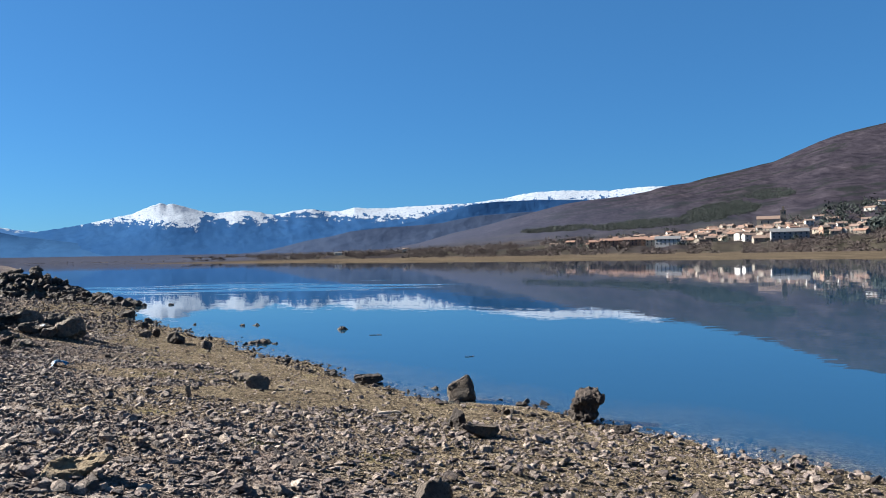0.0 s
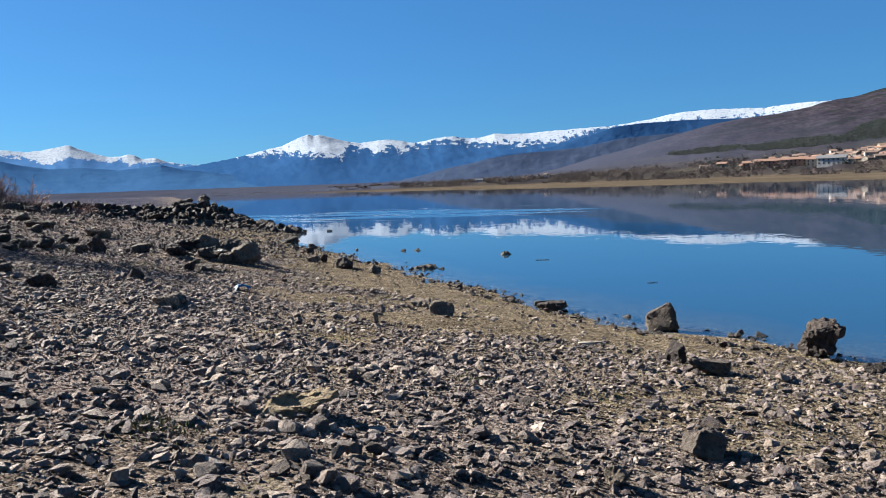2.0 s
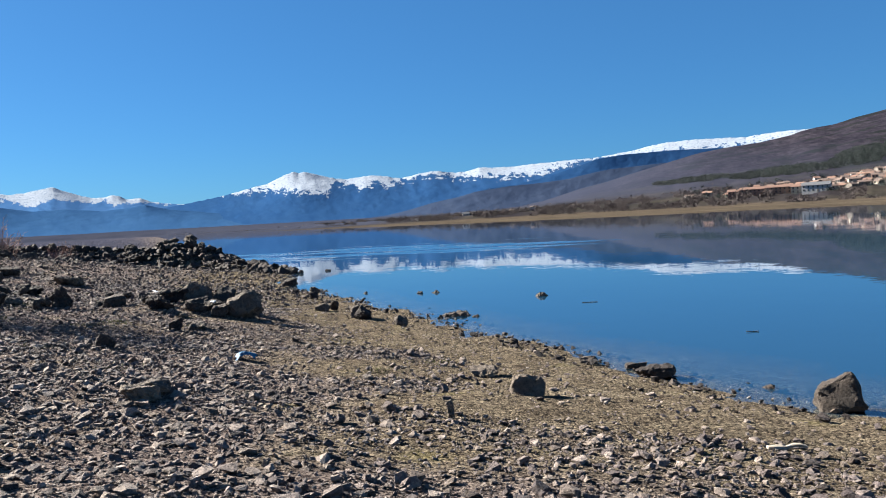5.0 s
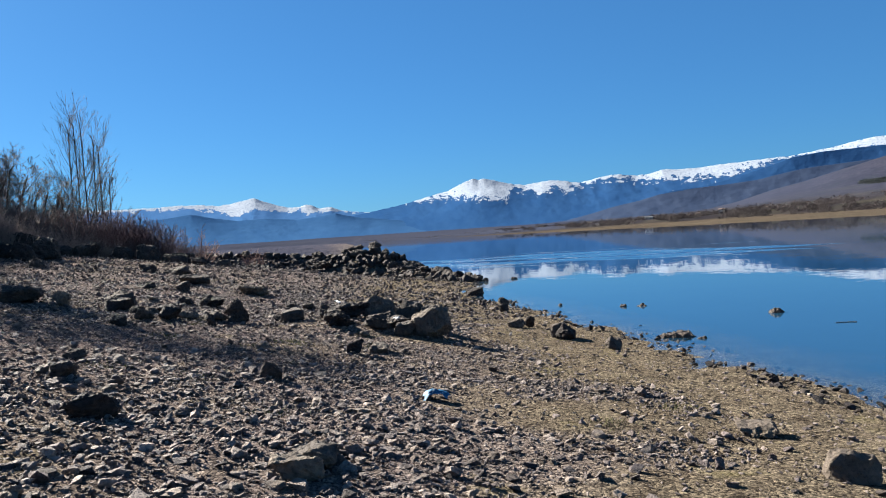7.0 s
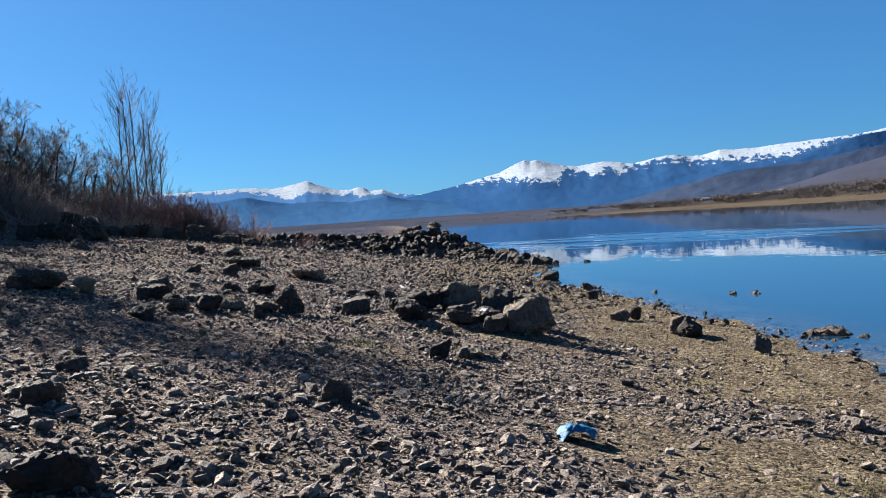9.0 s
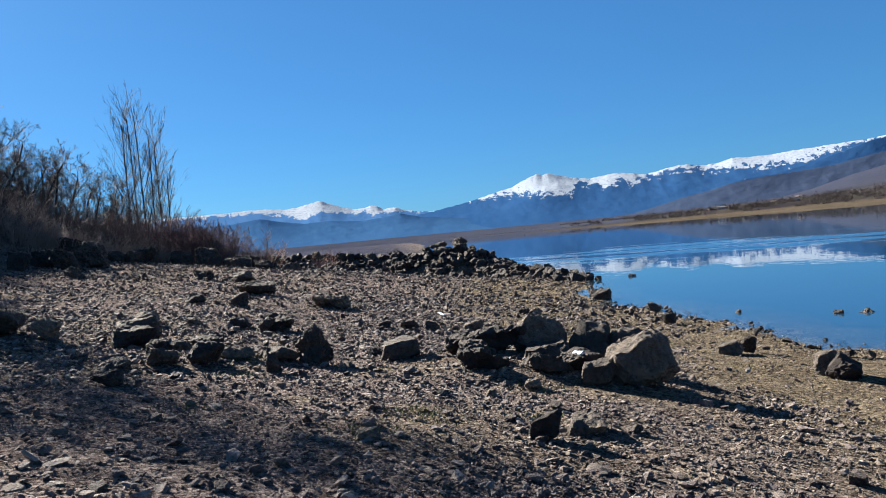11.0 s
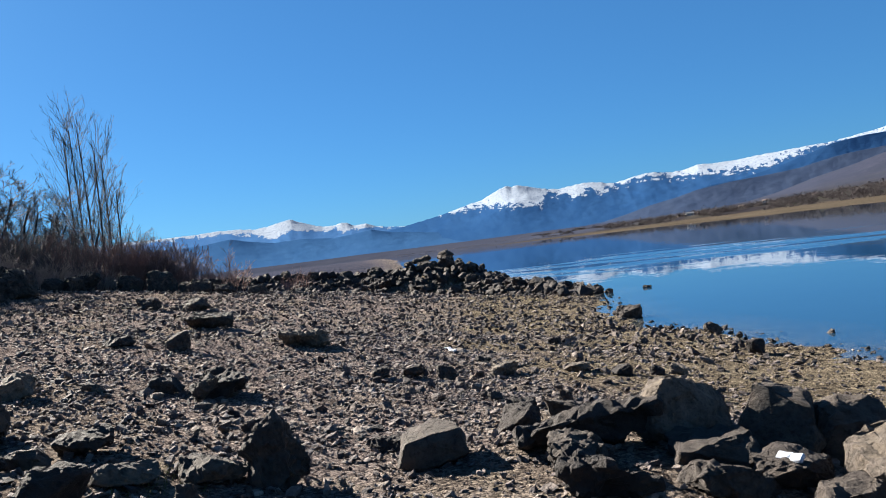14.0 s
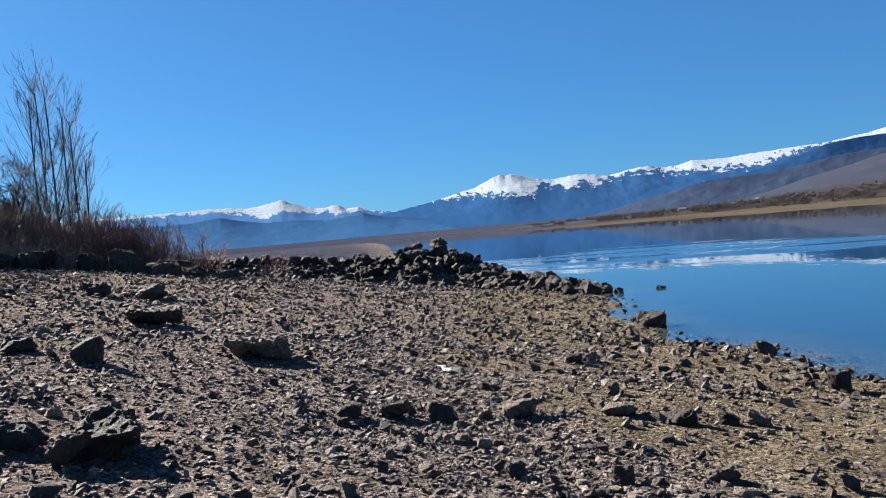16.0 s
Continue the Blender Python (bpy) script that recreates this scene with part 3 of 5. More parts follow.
def stone_shapes(seed, count, points, flat, box=0.8):
    """Broken, slightly worn stones as (verts, triangles)."""
    rng, out = np.random.default_rng(seed), []
    for _ in range(count):
        bm = hull_mesh(hull_points(rng, points, rng.uniform(*flat), rng.uniform(box - 0.15, box + 0.12)) * (rng.uniform(0.8, 1.15), rng.uniform(0.8, 1.15), 1))
        bmesh.ops.triangulate(bm, faces=bm.faces)
        bm.verts.index_update()
        out.append((np.array([v.co for v in bm.verts]), np.array([[v.index for v in q.verts] for q in bm.faces])))
        bm.free()
    return out


def turns(rng, n, lean):
    """Random turns about z with a lean, as n matrices."""
    a, b, c = rng.uniform(0, 2 * np.pi, n), rng.normal(0, lean, n), rng.normal(0, lean, n)
    ca, sa, cb, sb, cc, sc = np.cos(a), np.sin(a), np.cos(b), np.sin(b), np.cos(c), np.sin(c)
    o, z = np.ones(n), np.zeros(n)
    rz = np.stack([ca, -sa, z, sa, ca, z, z, z, o], 1).reshape(n, 3, 3)
    rx = np.stack([o, z, z, z, cb, -sb, z, sb, cb], 1).reshape(n, 3, 3)
    ry = np.stack([cc, z, sc, z, o, z, -sc, z, cc], 1).reshape(n, 3, 3)
    return rz @ rx @ ry


def strew(name, xy, size, shapes, seed, material, label, category, lean=0.35, sink=0.12, base=None):
    """Many stones joined into one mesh, lying on the ground."""
    rng = np.random.default_rng(seed)
    pick, turn = rng.integers(0, len(shapes), len(xy)), turns(rng, len(xy), lean)
    z = land(xy[:, 0], xy[:, 1]) if base is None else base
    verts, loops, n = [], [], 0
    for k, (v, q) in enumerate(shapes):
        mine = np.nonzero(pick == k)[0]
        if not len(mine):
            continue
        p = np.einsum("nij,vj->nvi", turn[mine], v) * size[mine, None, None]
        low = p[:, :, 2].min(1)
        p += np.stack([xy[mine, 0], xy[mine, 1], z[mine] - low - sink * size[mine]], 1)[:, None]
        verts.append(p.reshape(-1, 3))
        loops.append((q[None] + (n + len(v) * np.arange(len(mine)))[:, None, None]).ravel())
        n += len(v) * len(mine)
    loops = np.concatenate(loops)
    me = fast_mesh(name, np.concatenate(verts), loops, np.full(len(loops) // 3, 3), material)
    return tagged(new(name, me), label, category, kind="stuff")


def rock_mesh(name, seed, w, d, h, material, craggy=0.5, peak=0.0, box=0.58):
    """A broken boulder with worn edges and a rough skin, standing on z = 0."""
    rng = np.random.default_rng(seed)
    pts = hull_points(rng, 16 if box > 0.55 else 22, 1.0, box)
    pts[:, 2] += 0.35 * pts[:, 0] * rng.uniform(-1, 1)
    pts[:, :2] *= (1 - 0.45 * np.clip(pts[:, 2:] + 0.1, 0, 1) * rng.uniform(0.0, 0.8))
    pts[:, :2] *= 1 - peak * np.clip(pts[:, 2:] + 0.35, 0, 1) ** 0.8
    pts /= np.ptp(pts, axis=0)
    bm = hull_mesh(pts * (w, d, h))
    bmesh.ops.dissolve_limit(bm, angle_limit=0.2, verts=bm.verts, edges=bm.edges)
    bmesh.ops.bevel(bm, geom=list(bm.edges), offset=0.035 * min(w, h), segments=1, affect="EDGES", clamp_overlap=True)
    bmesh.ops.triangulate(bm, faces=bm.faces)
    for _ in range(4):
        lim = max(w, h) * 0.06
        long = [e for e in bm.edges if e.calc_length() > lim]
        if not long or len(bm.faces) > (3200 if w > 0.6 else 1300):
            break
        bmesh.ops.subdivide_edges(bm, edges=long, cuts=1)
        bmesh.ops.triangulate(bm, faces=bm.faces)
    bm.normal_update()
    # broken faces: each patch of the skin lies a little deeper or prouder, with rough grain over it
    off = Vector((seed * 3.1, seed * 1.7, 0))
    size = max(w, h)
    co = np.array([v.co for v in bm.verts])
    nor = np.array([v.normal for v in bm.verts])
    seats = co[rng.integers(0, len(co), 16)] + rng.normal(0, 0.06 * size, (16, 3))
    wob = co + np.array([noise.noise_vector(v.co * (5.0 / size) + off) for v in bm.verts]) * 0.07 * size
    cell = np.argmin(((wob[:, None] - seats[None]) ** 2).sum(2), 1)
    depth = rng.uniform(-0.065, 0.03, 16)[cell] * 0.9 * craggy
    grain = np.array([noise.fractal(v.co * (3.2 / size) + off, 0.7, 2.1, 6) * 0.07 + noise.noise(v.co * (17 / size) + off) * 0.03 for v in bm.verts]) * 1.6 * craggy
    co = co + nor * ((depth + grain) * size)[:, None]
    for v, c in zip(bm.verts, co):
        v.co = c
    low = min(v.co.z for v in bm.verts)
    for v in bm.verts:
        v.co.z -= low
    bm.normal_update()
    for e in bm.edges:
        e.smooth = not (e.is_manifold and e.calc_face_angle() > 0.42)
    return from_bm(name, bm, material, True)


BOULDERS = []


def boulder(x, y, w, h, label="", dark=None, craggy=0.5, deep=None, yaw=None, z=None, peak=0.0, box=0.58):
    """A boulder w wide and h high that stands out of the ground at (x, y)."""
    n = len(BOULDERS) + 1
    w *= 0.92
    rng = random.Random(n * 7)
    base = float(land(x, y)) if z is None else z
    wet = base < 0.07
    if base < -0.02:
        w, h = 0.85 * w - 0.4 * base, 0.45 * h - 1.05 * base
    # rocks further up the shore mostly get their backlit shade as dark colour
    dark = (wet or (x < -12.5 and n % 3 > 0) or n % 4 == 0) if dark is None else dark
    if not label:
        if wet:
            label = "dark wet stone at the water's edge"
        elif h < 0.38 * w:
            label = "low flat grey stone slab lying on gravel"
        elif w > 0.8:
            label = "large weathered grey boulder on the stony shore"
        else:
            label = "angular grey-brown rock lying on gravel"
    me = rock_mesh("boulder", n, w, (deep or rng.uniform(0.65, 0.95)) * w, h * 1.2, OCHRE_BOULDER if dark == "ochre" else DARK_SHADED_BOULDER if dark else BOULDER, craggy, peak, box)
    ob = tagged(new("boulder", me), label, "rock", "boulders on the shore")
    ob.matrix_basis = pose(x, y, base - 0.17 * h, rng.uniform(-9, 9), rng.uniform(-9, 9), rng.uniform(-25, 25) if yaw is None else yaw + rng.uniform(-10, 10))
    BOULDERS.append(ob)
    return ob


boulder(-10.60, 20.66, 0.84, 0.54, "large weathered grey boulder among smaller ones", False, 0.55, yaw=14, deep=0.8, box=0.5, peak=0.2)
boulder(-10.98, 20.32, 0.46, 0.25, "wedge-shaped grey rock leaning on a boulder", yaw=10)
boulder(-11.05, 21.5, 0.58, 0.46, "dark upright block behind a boulder", True, 0.4, yaw=11, box=0.52)
boulder(-11.48, 21.35, 0.6, 0.45, "shaded block, painted dark, wedged between boulders", True, 0.4, yaw=15, box=0.52)
boulder(-12.0, 21.15, 0.86, 0.46, "large tilted grey boulder slab", False, 0.4, yaw=19, deep=0.6, box=0.52)
boulder(-12.6, 20.72, 1.15, 0.25, "long low grey rock slab among boulders", True, yaw=25, deep=0.4)
boulder(-12.11, 20.05, 0.62, 0.30, "craggy dark rock with pale veins", True, 0.9, yaw=24)
boulder(-12.52, 20.28, 0.46, 0.25, "craggy dark rock among boulders", True, 0.8, yaw=26)
boulder(-11.62, 20.35, 0.66, 0.14, "low dark rock slab among boulders", True, yaw=22)
boulder(-11.34, 20.66, 0.45, 0.22, "small flat rock holding a plastic packet", True)
boulder(-11.75, 20.75, 0.6, 0.18, "dark broken rock among boulders", True)
boulder(-13.56, 21.6, 0.42, 0.25, yaw=29)
boulder(-13.3, 22.0, 0.42, 0.23, yaw=26)
boulder(-12.74, 22.4, 0.42, 0.22, dark=True, yaw=21)
boulder(-13.66, 20.35, 0.56, 0.28, dark=True, craggy=0.35, yaw=33, box=0.52)
boulder(-14.19, 20.60, 0.36, 0.12, dark=True, yaw=36)
boulder(-11.47, 19.67, 0.2, 0.09, yaw=20)
boulder(-14.85, 26.25, 0.43, 0.13, yaw=18)
boulder(-14.19, 26.28, 0.36, 0.15, yaw=14)
boulder(-13.80, 26.61, 0.24, 0.15, dark=True, yaw=11)
boulder(-13.55, 26.75, 0.26, 0.14, yaw=10)
boulder(-16.98, 24.51, 0.30, 0.13, yaw=37)
boulder(-14.73, 23.45, 0.18, 0.10, yaw=26)
boulder(-14.03, 23.80, 0.17, 0.14, dark=True, yaw=18)
boulder(-13.48, 24.50, 0.29, 0.09, dark=False, yaw=12)
boulder(-16.66, 29.71, 0.32, 0.14, yaw=21)
boulder(0.16, 15.16, 0.66, 0.95, "blocky dark boulder at the water's edge", True, 0.4, yaw=5, box=0.54, peak=0.45)
boulder(2.21, 13.34, 0.56, 0.5, "ragged dark boulder leaning at the water's edge", True, 0.8, yaw=-4)
boulder(-3.44, 14.54, 0.48, 0.25, dark=False, craggy=0.35, yaw=6)
boulder(0.51, 7.47, 0.36, 0.17, dark=False, deep=1.0, yaw=2)
boulder(-2.18, 6.70, 0.64, 0.18, "long flat grey and ochre stone slab lying on gravel", "ochre", 0.5, 0.42, 28)
boulder(0.71, 11.10, 0.49, 0.18, dark=False, deep=1.0, yaw=0)
boulder(0.31, 11.92, 0.31, 0.27, dark=True, yaw=2)
boulder(-0.03, 6.50, 0.16, 0.12, yaw=8)
boulder(-6.94, 11.91, 0.41, 0.17, yaw=38)
boulder(-9.80, 15.1, 0.31, 0.25, "upright pointed grey stone standing in gravel", False, 0.6, 0.5, yaw=30, peak=0.7)
boulder(-9.46, 12.17, 0.62, 0.2, dark=True, yaw=55)
boulder(-4.40, 16.34, 0.44, 0.13, yaw=11)
boulder(-3.95, 12.80, 0.10, 0.18, yaw=12)
boulder(-3.03, 18.16, 0.34, 0.12, yaw=3)
boulder(-1.92, 17.07, 0.62, 0.15, yaw=-3)
boulder(-6.91, 24.86, 0.94, 0.16, yaw=13)
boulder(-5.30, 29.29, 0.33, 0.18, yaw=7)
boulder(-6.34, 24.58, 0.21, 0.12, yaw=12)
boulder(-9.20, 31.30, 0.26, 0.11, yaw=15)
boulder(-9.83, 31.27, 0.22, 0.13, yaw=16)
boulder(-9.07, 23.54, 0.39, 0.31, yaw=21)
boulder(-8.93, 23.29, 0.50, 0.32, yaw=15)
boulder(-7.58, 22.26, 0.36, 0.23, yaw=10)
boulder(-14.34, 19.50, 0.56, 0.44, "pointed dark rock with a ragged top", True, 0.95, yaw=42, peak=0.8)
boulder(-14.20, 18.67, 0.20, 0.23, dark=True, yaw=46)
boulder(-14.86, 18.26, 0.51, 0.25, dark=True, yaw=51)
boulder(-15.01, 17.78, 0.38, 0.2, dark=False, yaw=58)
boulder(-16.76, 18.69, 0.65, 0.26, dark=True, yaw=56)
boulder(-15.89, 19.20, 0.46, 0.17, yaw=51)
boulder(-14.32, 16.62, 0.33, 0.13, dark=True, yaw=59)
boulder(-18.71, 20.41, 0.44, 0.24, yaw=55)
boulder(-17.52, 22.07, 0.49, 0.27, dark=True, yaw=45)
boulder(-17.96, 21.68, 0.40, 0.18, yaw=48)
boulder(-20.0, 26.46, 0.9, 0.27, "grey overhanging stone slab on the gravel", False, 0.7, 0.75, 44)
boulder(-24.5, 28.6, 1.25, 0.33, dark=True, yaw=48)
boulder(-22.32, 24.47, 0.56, 0.22, dark=True, yaw=51)
boulder(-17.68, 18.06, 0.43, 0.29, yaw=62)
boulder(-10.50, 17.95, 0.34, 0.22, yaw=22)
boulder(-10.32, 18.36, 0.39, 0.16, yaw=19)
boulder(-11.48, 16.83, 0.19, 0.08, yaw=39)
boulder(-11.65, 19.11, 0.12, 0.07, yaw=28)
boulder(-10.43, 25.16, 0.26, 0.26, yaw=9)
boulder(-10.63, 24.87, 0.42, 0.21, yaw=10)
boulder(-12.96, 29.46, 0.33, 0.24, yaw=15)
boulder(-14.31, 32.58, 0.46, 0.23, yaw=16)
boulder(-17.29, 36.46, 0.79, 0.31, yaw=21)
boulder(-12.04, 31.82, 0.27, 0.13, yaw=11)
boulder(-30.20, 31.58, 0.79, 0.35, dark=True, yaw=53)
boulder(-29.26, 32.52, 0.94, 0.31, dark=True, yaw=50)
boulder(-20.83, 24.44, 0.45, 0.30, dark=True, yaw=54)
boulder(-17.77, 22.31, 0.49, 0.27, dark=True, yaw=54)
boulder(-17.26, 21.65, 0.33, 0.25, dark=True, craggy=0.8, yaw=56)
boulder(-16.68, 24.82, 0.34, 0.20, yaw=34)
boulder(-16.31, 25.07, 0.35, 0.17, yaw=31)
boulder(-15.72, 25.69, 0.42, 0.21, yaw=25)
boulder(-36.08, 39.18, 1.11, 0.56, dark=True, yaw=49)
boulder(-33.07, 39.33, 0.83, 0.42, dark=True, yaw=45)
boulder(-18.76, 17.84, 1.09, 0.33, yaw=59)
boulder(-17.02, 18.99, 0.63, 0.29, yaw=51)
boulder(-11.15, 13.21, 0.36, 0.17, yaw=59)
boulder(-11.51, 13.25, 0.25, 0.10, yaw=60)
boulder(-12.30, 14.24, 0.35, 0.13, yaw=57)
boulder(2.68, 12.27, 0.29, 0.13, yaw=-10)
boulder(-7.06, 12.20, 0.47, 0.15, yaw=35)
boulder(-2.26, 17.83, 0.48, 0.12, yaw=10)
# foot-of-slope boulders: the shade of their backlit sides is put into the colour
boulder(-38.9, 39.6, 1.25, 1.05, "tall dark boulder below the shrubs", True, yaw=35)
boulder(-37.2, 40.4, 1.3, 0.75, "rounded dark boulder below the shrubs", True, yaw=35)
boulder(-38.0, 40.0, 0.7, 0.5, "small dark boulder below the shrubs", True)
boulder(-40.6, 36.4, 1.2, 0.6, "low dark boulder at the foot of the slope", True)
for x, y, w, h in ((-40.6, 33.4, 1.3, 0.95), (-36.68, 30.38, 1.35, 0.72), (-37.39, 32.09, 1.45, 0.95), (-37.9, 30.24, 1.18, 0.6), (-36.6, 28.6, 0.9, 0.7), (-41.2, 37.4, 1.6, 0.85), (-40.2, 38.9, 1.2, 0.7), (-40.9, 35.6, 1.1, 0.6), (-39.2, 28.6, 1.2, 0.8)):
    boulder(x, y, w, h, "dark angular boulder at the foot of the shrubby slope", True, 0.7, yaw=50)
for x, y, w, h, dark in ((-32.2, 28.0, 0.83, 0.4, True), (-15.02, 18.86, 0.48, 0.12, False), (-14.7, 19.2, 0.51, 0.15, True), (-18.3, 21.0, 0.25, 0.1, False), (-17.4, 22.0, 0.7, 0.22, True), (-15.2, 17.3, 0.4, 0.13, True), (-15.85, 18.4, 0.37, 0.15, True), (-15.9, 18.75, 0.36, 0.14, False), (-34.5, 38.9, 0.83, 0.4, True)):
    boulder(x, y, w, h, "", dark, 0.6, yaw=52)
boulder(-32.3, 50.6, 1.05, 0.34, "flat dark stone topping the rubble mound", True, z=float(land(-32.3, 50.6)) + 0.42)
boulder(-31.15, 51.0, 1.1, 0.38, "flat dark stone topping the rubble mound", True, z=float(land(-31.15, 51.0)) + 0.42)
boulder(-19.5, 46.0, 0.35, 0.2, "small dark stone standing out of the lake")

for x, y, w, h in ((-32.8, 50.2, 1.0, 0.5), (-31.9, 50.3, 1.2, 0.5), (-30.9, 50.6, 1.1, 0.55), (-30.0, 50.2, 0.9, 0.45), (-28.9, 49.6, 0.8, 0.4), (-27.4, 48.6, 0.9, 0.35), (-25.6, 47.5, 0.7, 0.35), (-24.2, 46.7, 0.7, 0.3), (-22.8, 45.7, 0.6, 0.3),
                   (-34.6, 49.6, 0.9, 0.45), (-36.2, 49.2, 0.8, 0.4), (-37.8, 48.5, 0.9, 0.4), (-39.3, 48.0, 0.8, 0.4), (-33.4, 48.4, 1.2, 0.4), (-31.2, 48.2, 1.1, 0.4)):
    boulder(x, y, w, h, "dark angular block piled on the rubble mound", True, 0.6)

# loose stones
SMALL, MEDIUM = stone_shapes(1, 40, 8, (0.4, 0.75)), stone_shapes(2, 50, 13, (0.3, 0.6))
rng = np.random.default_rng(5)


def stony(x, y, coarse=True):
    """How thickly stones lie, from 0 to 1: bare sand along the shore, rubble further up."""
    d = from_shore(x, y)
    patch = fbm(x * 0.45, y * 0.45, 4, 91)
    band = 0.10 + 0.90 * step(d + (patch - 0.5) * 9, 3.4, 6.4)
    band = np.where(y < 13, np.maximum(band, 0.75), band)
    path = step(d + (patch - 0.5) * 5, 7.0, 8.5) * step(d + (patch - 0.5) * 5, 12.0, 10.0) * step(y, 14, 17) * 0.45
    quiet = 1 - 0.65 * np.exp(-((x + 12.2) ** 2 + (y - 16.8) ** 2) / 9.0) - 0.6 * np.exp(-((x + 10.4) ** 2 + (y - 19.4) ** 2) / 1.6)
    return np.clip(band - path, 0.12, 1) * (d > -0.4) * np.clip(0.35 + 1.3 * patch, 0, 1.2) * (quiet if coarse else 1)


def scatter(count, box, near, coarse=True):
    """Random places on the shore, thicker round the way along it."""
    xs, ys = rng.uniform(box[0], box[1], count * 6), rng.uniform(box[2], box[3], count * 6)
    t = np.clip(((xs - 0) * -15 + (ys - 5) * 20) / 625, 0, 1)
    off = np.hypot(xs + 15 * t, ys - 5 - 20 * t)
    keep = rng.uniform(0, 1, len(xs)) < stony(xs, ys, coarse) * np.clip(1.25 - off / near, 0.12, 1)
    return np.stack([xs[keep], ys[keep]], 1)[:count]


xy = scatter(100000, (-22, 6, 3.5, 33), 8, False)
strew("gravel", xy, 0.018 + 0.055 * rng.beta(1.1, 3.0, len(xy)), SMALL, 11, STONE, "loose angular gravel in greys and browns", "gravel")
xy = scatter(28000, (-34, 8, 2, 46), 14)
strew("rubble", xy, (0.05 + 0.15 * rng.beta(1.0, 4.5, len(xy))) * (1.1 - 0.22 * step(xy[:, 1], 14, 19)), MEDIUM, 12, STONE, "loose angular stones in greys and browns", "stones", 0.24)

# coarser stones further along, up to the bank
xs, ys = rng.uniform(-46, -12, 30000), rng.uniform(17, 50, 30000)
inland = from_shore(xs, ys)
keep = (inland > 0.3) & (inland < 24) & (rng.uniform(0, 1, 30000) < 0.25 + fbm(xs * 0.5, ys * 0.5, 3, 14))
xy = np.stack([xs[keep], ys[keep]], 1)
strew("far_rubble", xy, (0.08 + 0.27 * rng.beta(1.0, 6.0, len(xy))) * (0.65 + 0.35 * step(xy[:, 1], 22, 32)), SMALL, 15, MIXED, "loose dark stones strewn below the bank", "stones")

# rubble point of piled dark stones
xs, ys, ss = [], [], []
for (ax, ay, az), (bx, by, bz) in zip(RUBBLE[:-1], RUBBLE[1:]):
    run, wide = math.hypot(bx - ax, by - ay), 0.45 + 0.85 * max(az, 0)
    n = int((26 + 22 * max(az, 0)) * run)
    t, off = rng.uniform(0, 1, n), rng.normal(0, wide, n)
    xs.append(ax + t * (bx - ax) - off * (by - ay) / run)
    ys.append(ay + t * (by - ay) + off * (bx - ax) / run)
    ss.append(0.2 + (0.5 if bx < -33 else 0.7) * rng.beta(1.1, 3.4, n))
xy, ss = np.stack([np.concatenate(xs), np.concatenate(ys)], 1), np.concatenate(ss)
keep = from_shore(xy[:, 0], xy[:, 1]) > -0.6
strew("rubble_mound", xy[keep], ss[keep], stone_shapes(8, 30, 16, (0.4, 0.75)), 13, DARK_STONE, "mound of piled dark angular rocks running into the water", "rocks", 0.4)

# wet stones along the water's edge
xs, ys = rng.uniform(-22, 6, 60000), rng.uniform(9, 47, 60000)
edge = from_shore(xs, ys)
keep = (np.abs(edge + 0.1) < 0.75) & (rng.uniform(0, 1, 60000) < 1.1 * fbm(xs * 0.9, ys * 0.9, 3, 23) - 0.25)
xy = np.stack([xs[keep], ys[keep]], 1)[:900]
strew("shore_stones", xy, 0.06 + 0.24 * rng.beta(1.0, 4.5, len(xy)), MEDIUM, 17, DARK_STONE, "dark wet stones strewn along the water's edge", "stones")

# ---- bare trees and shrubs ----
def tubes(name, segments, sides, material):
    """Tapered twigs as one mesh from (start, end, start radius, end radius)."""
    seg = np.array([(*a, *b, r, q) for a, b, r, q in segments])
    p, q = seg[:, :3], seg[:, 3:6]
    way = q - p
    way /= np.maximum(np.linalg.norm(way, axis=1), 1e-6)[:, None]
    side = np.cross(way, np.where(np.abs(way[:, 2:]) > 0.9, (1.0, 0, 0), (0, 0, 1.0)))
    side /= np.linalg.norm(side, axis=1)[:, None]
    up = np.cross(way, side)
    a = 2 * np.pi * np.arange(sides) / sides
    ring = np.cos(a)[None, :, None] * side[:, None] + np.sin(a)[None, :, None] * up[:, None]
    verts = np.concatenate([p[:, None] + ring * seg[:, 6, None, None], q[:, None] + ring * seg[:, 7, None, None]], 1)
    k = np.arange(sides)
    face = np.stack([k, (k + 1) % sides, (k + 1) % sides + sides, k + sides], 1)
    loops = (face[None] + 2 * sides * np.arange(len(seg))[:, None, None]).ravel()
    return fast_mesh(name, verts.reshape(-1, 3), loops, np.full(len(loops) // 4, 4), material, True)


